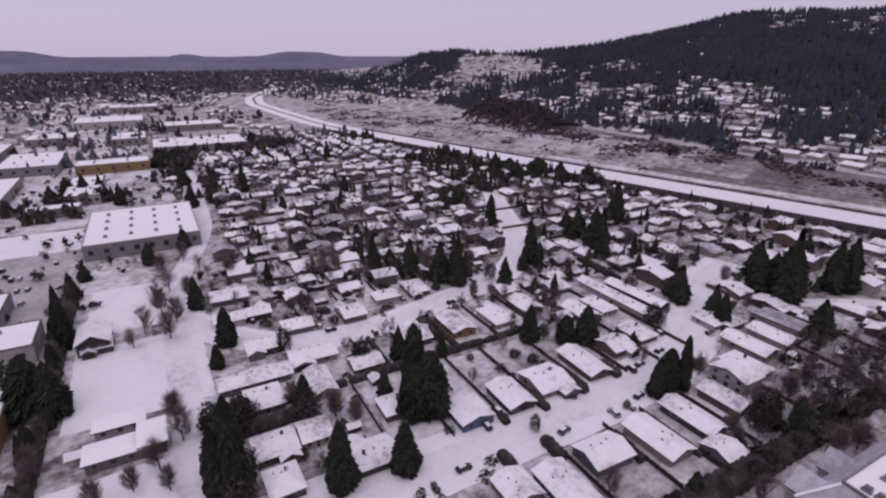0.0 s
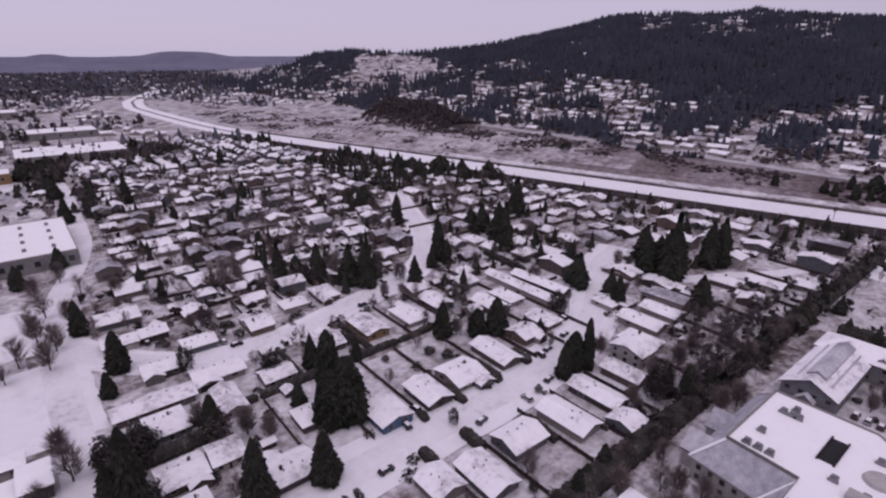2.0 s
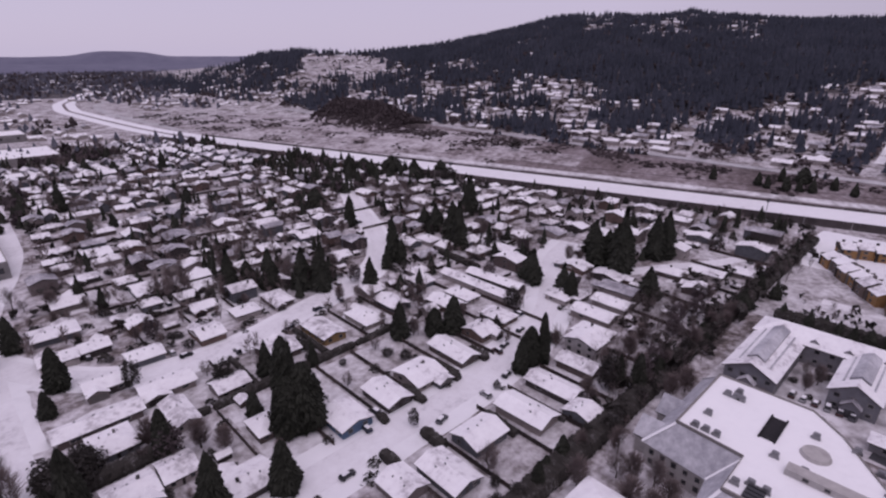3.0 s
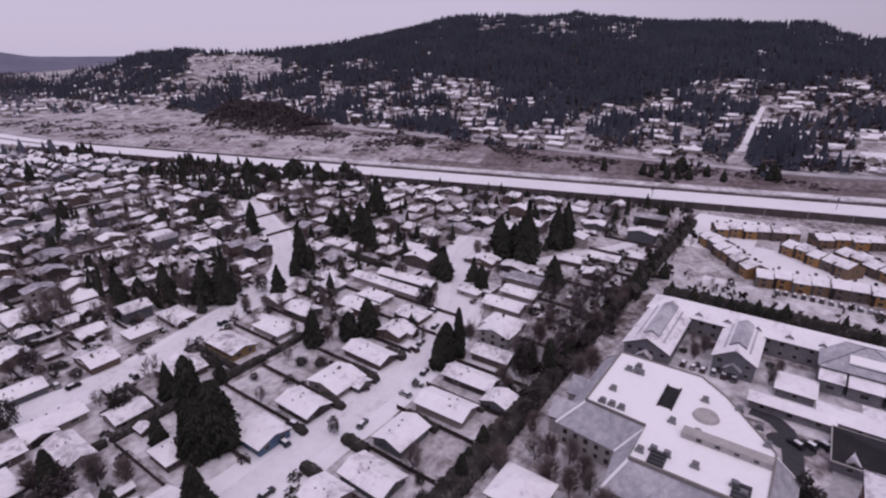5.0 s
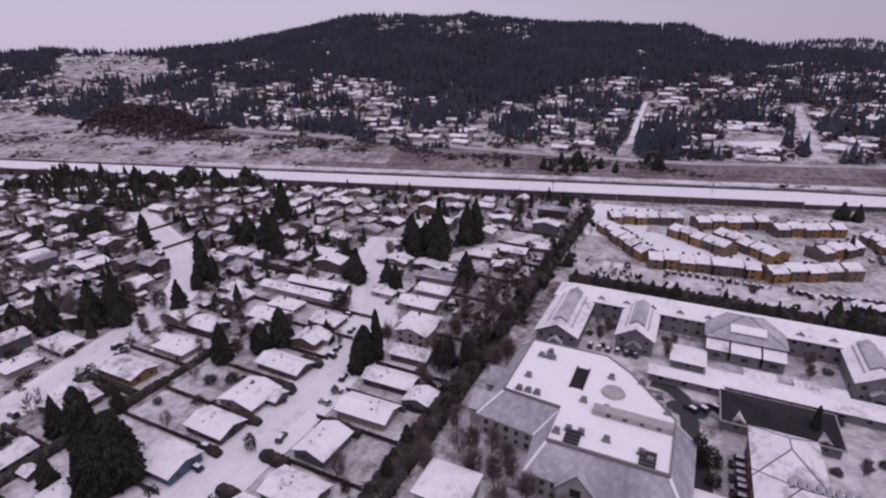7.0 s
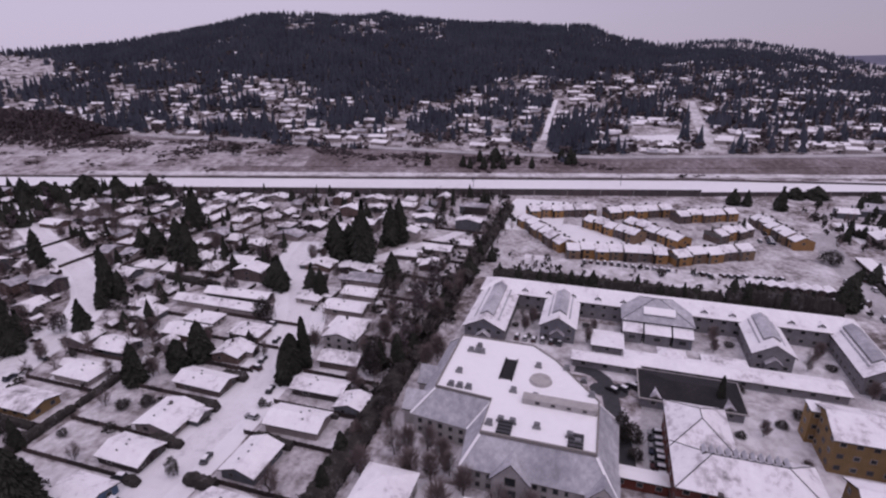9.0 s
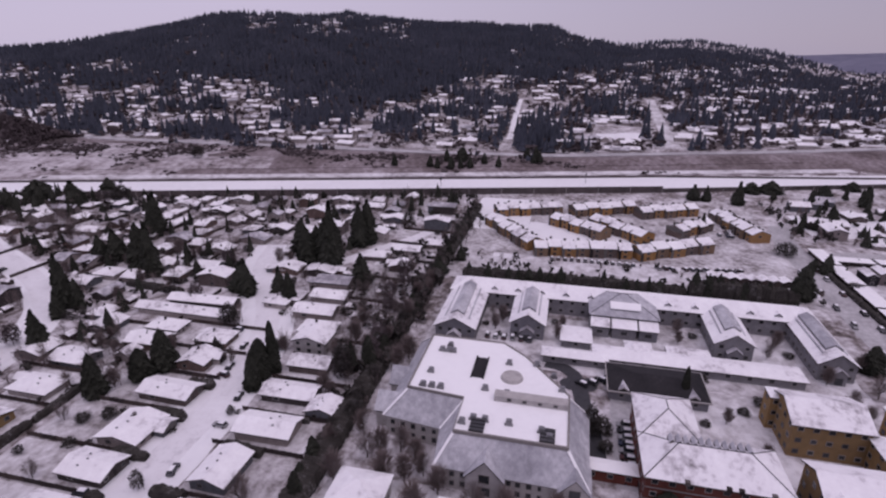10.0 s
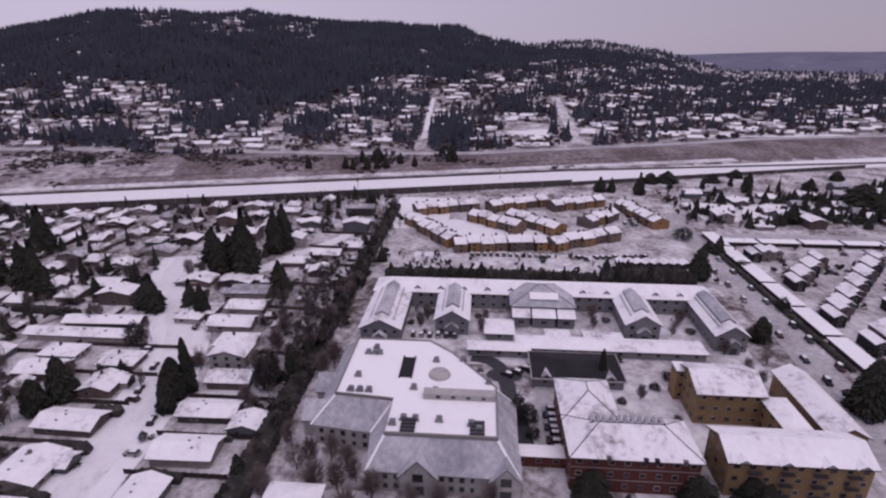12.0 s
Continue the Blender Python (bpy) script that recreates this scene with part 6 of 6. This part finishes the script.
for i in range(5200):
    u, v = rr.uniform(250, 500), rr.uniform(300, 1000)
    away = 0.964 * u + 0.264 * v
    if 446 < away < 600 and u < hill_road(v) - 9 and clump(u, v, 45, 14) + 0.5 * clump(u, v, 15, 6) > 0.02 + 0.3 * smooth((480 - away) / 30):
        bank.append((u, v, land(u, v) - 0.2, rr.uniform(0.8, 2.6), rr.uniform(1.4, 3.2)))
for i in range(260):
    u, v = rr.uniform(487, 496), rr.uniform(20, 420)
    if clump(u, v, 25, 2) > 0.05:
        (wood if rr.random() < 0.5 else bank).append((u, v, land(u, v) - 0.2, rr.uniform(4, 8), rr.uniform(2, 3)))
# trees and bushes of the yards past the nearest blocks
yard_bush, yard_bare = [], []
for i in range(9000):
    x, y = rr.uniform(6, 372), rr.uniform(60, 700)
    if 0.964 * x + 0.264 * y > 378 or math.hypot(x, y) < 175 or near_road(x, y, 9):
        continue
    k = clump(x, y, 45, 12)
    inside = not free(x, y, -1.5)
    if inside:
        continue
    if rr.random() < 0.3 + 0.6 * k:
        yard_bush.append((x, y, 0, rr.uniform(1.5, 5.5), rr.uniform(1.0, 2.6)))
    elif rr.random() < 0.38 - 0.5 * k:
        yard_bare.append((x, y, 0, rr.uniform(5, 10), rr.uniform(2.4, 4.2)))
for i in range(900):
    x, y = rr.uniform(150, 400), rr.uniform(-300, -124)
    if 0.964 * x + 0.264 * y < 372 and not (285 < x < 312) and rr.random() < 0.45 + clump(x, y, 40, 3):
        (yard_bush if x < 300 or rr.random() < 0.6 else yard_bare).append((x, y, 0, rr.uniform(1.5, 4) if x < 300 else rr.uniform(3, 8), rr.uniform(1, 2.4)))
for i in range(1500):
    x, y = rr.uniform(-135, 8), rr.uniform(205, 1100)
    if not near_road(x, y, 6) and rr.random() < 0.4 + 0.8 * clump(x, y, 60, 5) and not (-42 < x < 17 and 300 < y < 380) and not (-64 < x < -3 and 543 < y < 574):
        (yard_bush if rr.random() < 0.55 else yard_bare).append((x, y, 0, rr.uniform(2, 6), rr.uniform(1.5, 3)))


yard_firs = []
for i in range(2300):
    x, y = rr.uniform(20, 372), rr.uniform(60, 690)
    if 0.964 * x + 0.264 * y < 376 and math.hypot(x, y) > 215 and not near_road(x, y, 10) and free(x, y, -1) and rr.random() < 0.16 + 1.1 * clump(x, y, 38, 21):
        yard_firs.append((x, y, 0, rr.uniform(5, 12), rr.uniform(1.6, 3.0)))
for i in range(800):
    x, y = rr.uniform(314, 425), rr.uniform(-330, -126)
    if 0.964 * x + 0.264 * y < 366 and rr.random() < 0.12 + 0.9 * clump(x, y, 30, 2):
        yard_firs.append((x, y, 0, rr.uniform(5, 12), rr.uniform(2, 3.4)))


for i in range(130):
    x, y = rr.uniform(212, 290), rr.uniform(325, 475)
    if 0.964 * x + 0.264 * y < 377 and rr.random() < 0.75:
        (yard_firs if rr.random() < 0.7 else scrub).append((x, y, 0, rr.uniform(8, 17), rr.uniform(2.4, 4.2)))
for i in range(150):
    x, y = rr.uniform(229, 258), rr.uniform(-112, 50)
    if rr.random() < 0.5 + clump(x, y, 20, 2):
        (yard_bush if rr.random() < 0.6 else yard_bare).append((x, y, 0, rr.uniform(1.5, 5), rr.uniform(1, 2.2)))


# dark tree belts round the warehouses, and the far blocks of the neighbourhood
for (x0, y0), (x1, y1), n, wd in (((0, 600), (92, 608), 46, 5), ((96, 604), (140, 640), 60, 16), ((4, 486), (28, 560), 50, 9), ((-92, 425), (-10, 440), 44, 5), ((-76, 395), (-50, 400), 14, 3), ((28, 400), (40, 480), 30, 5)):
    for i in range(n):
        f = rr.random()
        x, y = x0 + (x1 - x0) * f + rr.gauss(0, wd * 0.5), y0 + (y1 - y0) * f + rr.gauss(0, wd * 0.5)
        (yard_firs if rr.random() < 0.45 else scrub).append((x, y, 0, rr.uniform(7, 13), rr.uniform(2.4, 4)))
# groves of leafless trees among the blocks and along the campus hedge
for cx, cy, n, sd in ((104, 216, 26, 9), (70, 232, 20, 8), (176, 222, 14, 6), (222, 262, 26, 10), (262, 178, 22, 9), (168, 70, 30, 10), (196, 72, 26, 9), (150, 72, 16, 6), (92, 214, 16, 8), (56, 232, 14, 7), (176, 330, 26, 12), (142, 330, 22, 10), (110, 262, 20, 9), (130, 400, 26, 14), (60, 420, 22, 12), (248, 300, 20, 10), (284, 120, 18, 8), (310, 190, 18, 10)):
    for i in range(n):
        x, y = rr.gauss(cx, sd), rr.gauss(cy, sd)
        if free(x, y, -1) and not near_road(x, y, 8) and y > 58:
            yard_bare.append((x, y, 0, rr.uniform(7, 12), rr.uniform(2.6, 4.4)))
for i in range(120):
    x, y = rr.uniform(120, 345), 57 + rr.gauss(0, 3.5)
    if not (94 < x < 156 and y < 50):
        (yard_bare if rr.random() < 0.75 else yard_bush).append((x, y, 0, rr.uniform(5, 9.5), rr.uniform(2, 3.4)))
blocks = []
for row in range(30):
    for col in range(24):
        x, y = 14 + 15.5 * col + rr.uniform(-2.5, 2.5), 330 + 12.5 * row + rr.uniform(-1.5, 1.5)
        if 0.964 * x + 0.264 * y < 366 and y < 690 and free(x, y, 4.5) and not near_road(x, y, 13) and not (x < 140 and y > 590):
            blocks.append((x, y, 0))
for i in range(34):
    x, y = rr.uniform(310, 420), rr.uniform(-330, -140)
    if 0.964 * x + 0.264 * y < 352 and free(x, y, 5):
        blocks.append((x, y, 0))
yard_bush = [q for q in yard_bush if all((q[0] - x) ** 2 + (q[1] - y) ** 2 > 36 for x, y, z in blocks)]
yard_bare = [q for q in yard_bare if all((q[0] - x) ** 2 + (q[1] - y) ** 2 > 16 for x, y, z in blocks)]


def twig_haze(name, places, label):
    """Leafless crowns as sprays of slivers on a short trunk, joined."""
    V, F = [], []
    r = random.Random(79)
    for x, y, z, h, w in places:
        for i in range(52):
            a, q = r.uniform(0, 6.283), math.sqrt(r.random())
            zz = h * r.uniform(0.35, 1.0)
            q *= w * math.sqrt(max(0.05, 1 - ((zz / h - 0.62) / 0.42) ** 2))
            bx, by, bz = x + q * 0.35 * math.cos(a), y + q * 0.35 * math.sin(a), z + zz - h * 0.22
            ex, ey = x + q * math.cos(a), y + q * math.sin(a)
            t = 0.16
            k = len(V)
            V += [(bx - t, by, bz), (bx + t, by + t, bz), (ex, ey, z + zz)]
            F.append((k, k + 1, k + 2))
        k = len(V)
        V += [(x - 0.2, y, z), (x + 0.2, y, z), (x, y + 0.2, z), (x, y, z + h * 0.6)]
        F += [(k, k + 1, k + 3), (k + 1, k + 2, k + 3), (k + 2, k, k + 3)]
    return tagged(leaf_mesh(name, V, F, TWIG), label, "trees", kind="stuff")


domes("yard_bushes", yard_bush, SHRUB, "dark evergreen bushes scattered through the yards")
twig_haze("yard_bare_trees", yard_bare, "leafless brown trees scattered through the yards")
spires("yard_firs", yard_firs, NEEDLE, "dark firs in clumps among the far houses", 7)
spires("valley_woods", valley, HAZED, "conifers across the far valley floor, paled as haze")
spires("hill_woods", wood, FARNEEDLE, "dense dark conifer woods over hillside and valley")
domes("bare_woods", scrub, FARTWIG, "brown leafless woods and scrub")
domes("knoll_scrub", knoll, FARTWIG, "brown leafless scrub over the knoll")
domes("bank_brush", bank, FARTWIG, "low brown brush on the freeway bank")


def far_houses(places, name, label, size=1.0):
    """Small gabled houses far off, joined: walls and roofs."""
    V, F, M = [], [], []
    r = random.Random(8)
    for x, y, z in places:
        l, w, h, a = r.uniform(6, 10), r.uniform(3.8, 5.5), r.uniform(2.6, 4.6), r.choice((1.57, 1.57, 1.4, 1.8, 0.1))
        l, w = l * size, w * (0.5 + 0.5 * size)
        ca, sa = math.cos(a), math.sin(a)
        k = len(V)
        for px, py, pz in ((-l, -w, -2), (l, -w, -2), (l, w, -2), (-l, w, -2), (-l, -w, h), (l, -w, h), (l, w, h), (-l, w, h), (-l, 0, h + 2), (l, 0, h + 2),
                           (-l - .6, -w - .7, h - .2), (l + .6, -w - .7, h - .2), (l + .6, 0, h + 2.3), (-l - .6, 0, h + 2.3), (l + .6, w + .7, h - .2), (-l - .6, w + .7, h - .2)):
            V.append((x + px * ca - py * sa, y + px * sa + py * ca, z + pz))
        F += [tuple(k + i for i in q) for q in ((0, 1, 5, 4), (2, 3, 7, 6), (1, 2, 6, 9, 5), (3, 0, 4, 8, 7), (10, 11, 12, 13), (13, 12, 14, 15))]
        M += [0, 0, 0, 0] + [r.choice((1, 1, 2))] * 2
    me = bpy.data.meshes.new(name)
    me.from_pydata(V, [], F)
    me.materials.append(PAINT), me.materials.append(ROOFSNOW), me.materials.append(THINSNOW)
    me.polygons.foreach_set("material_index", M)
    tagged(new(name, me), label, "houses", kind="stuff")


far_houses(dwellings, "far_houses", "scattered far houses with white snowy roofs")
far_houses(blocks, "far_block_houses", "close rows of small white-roofed houses", 0.66)
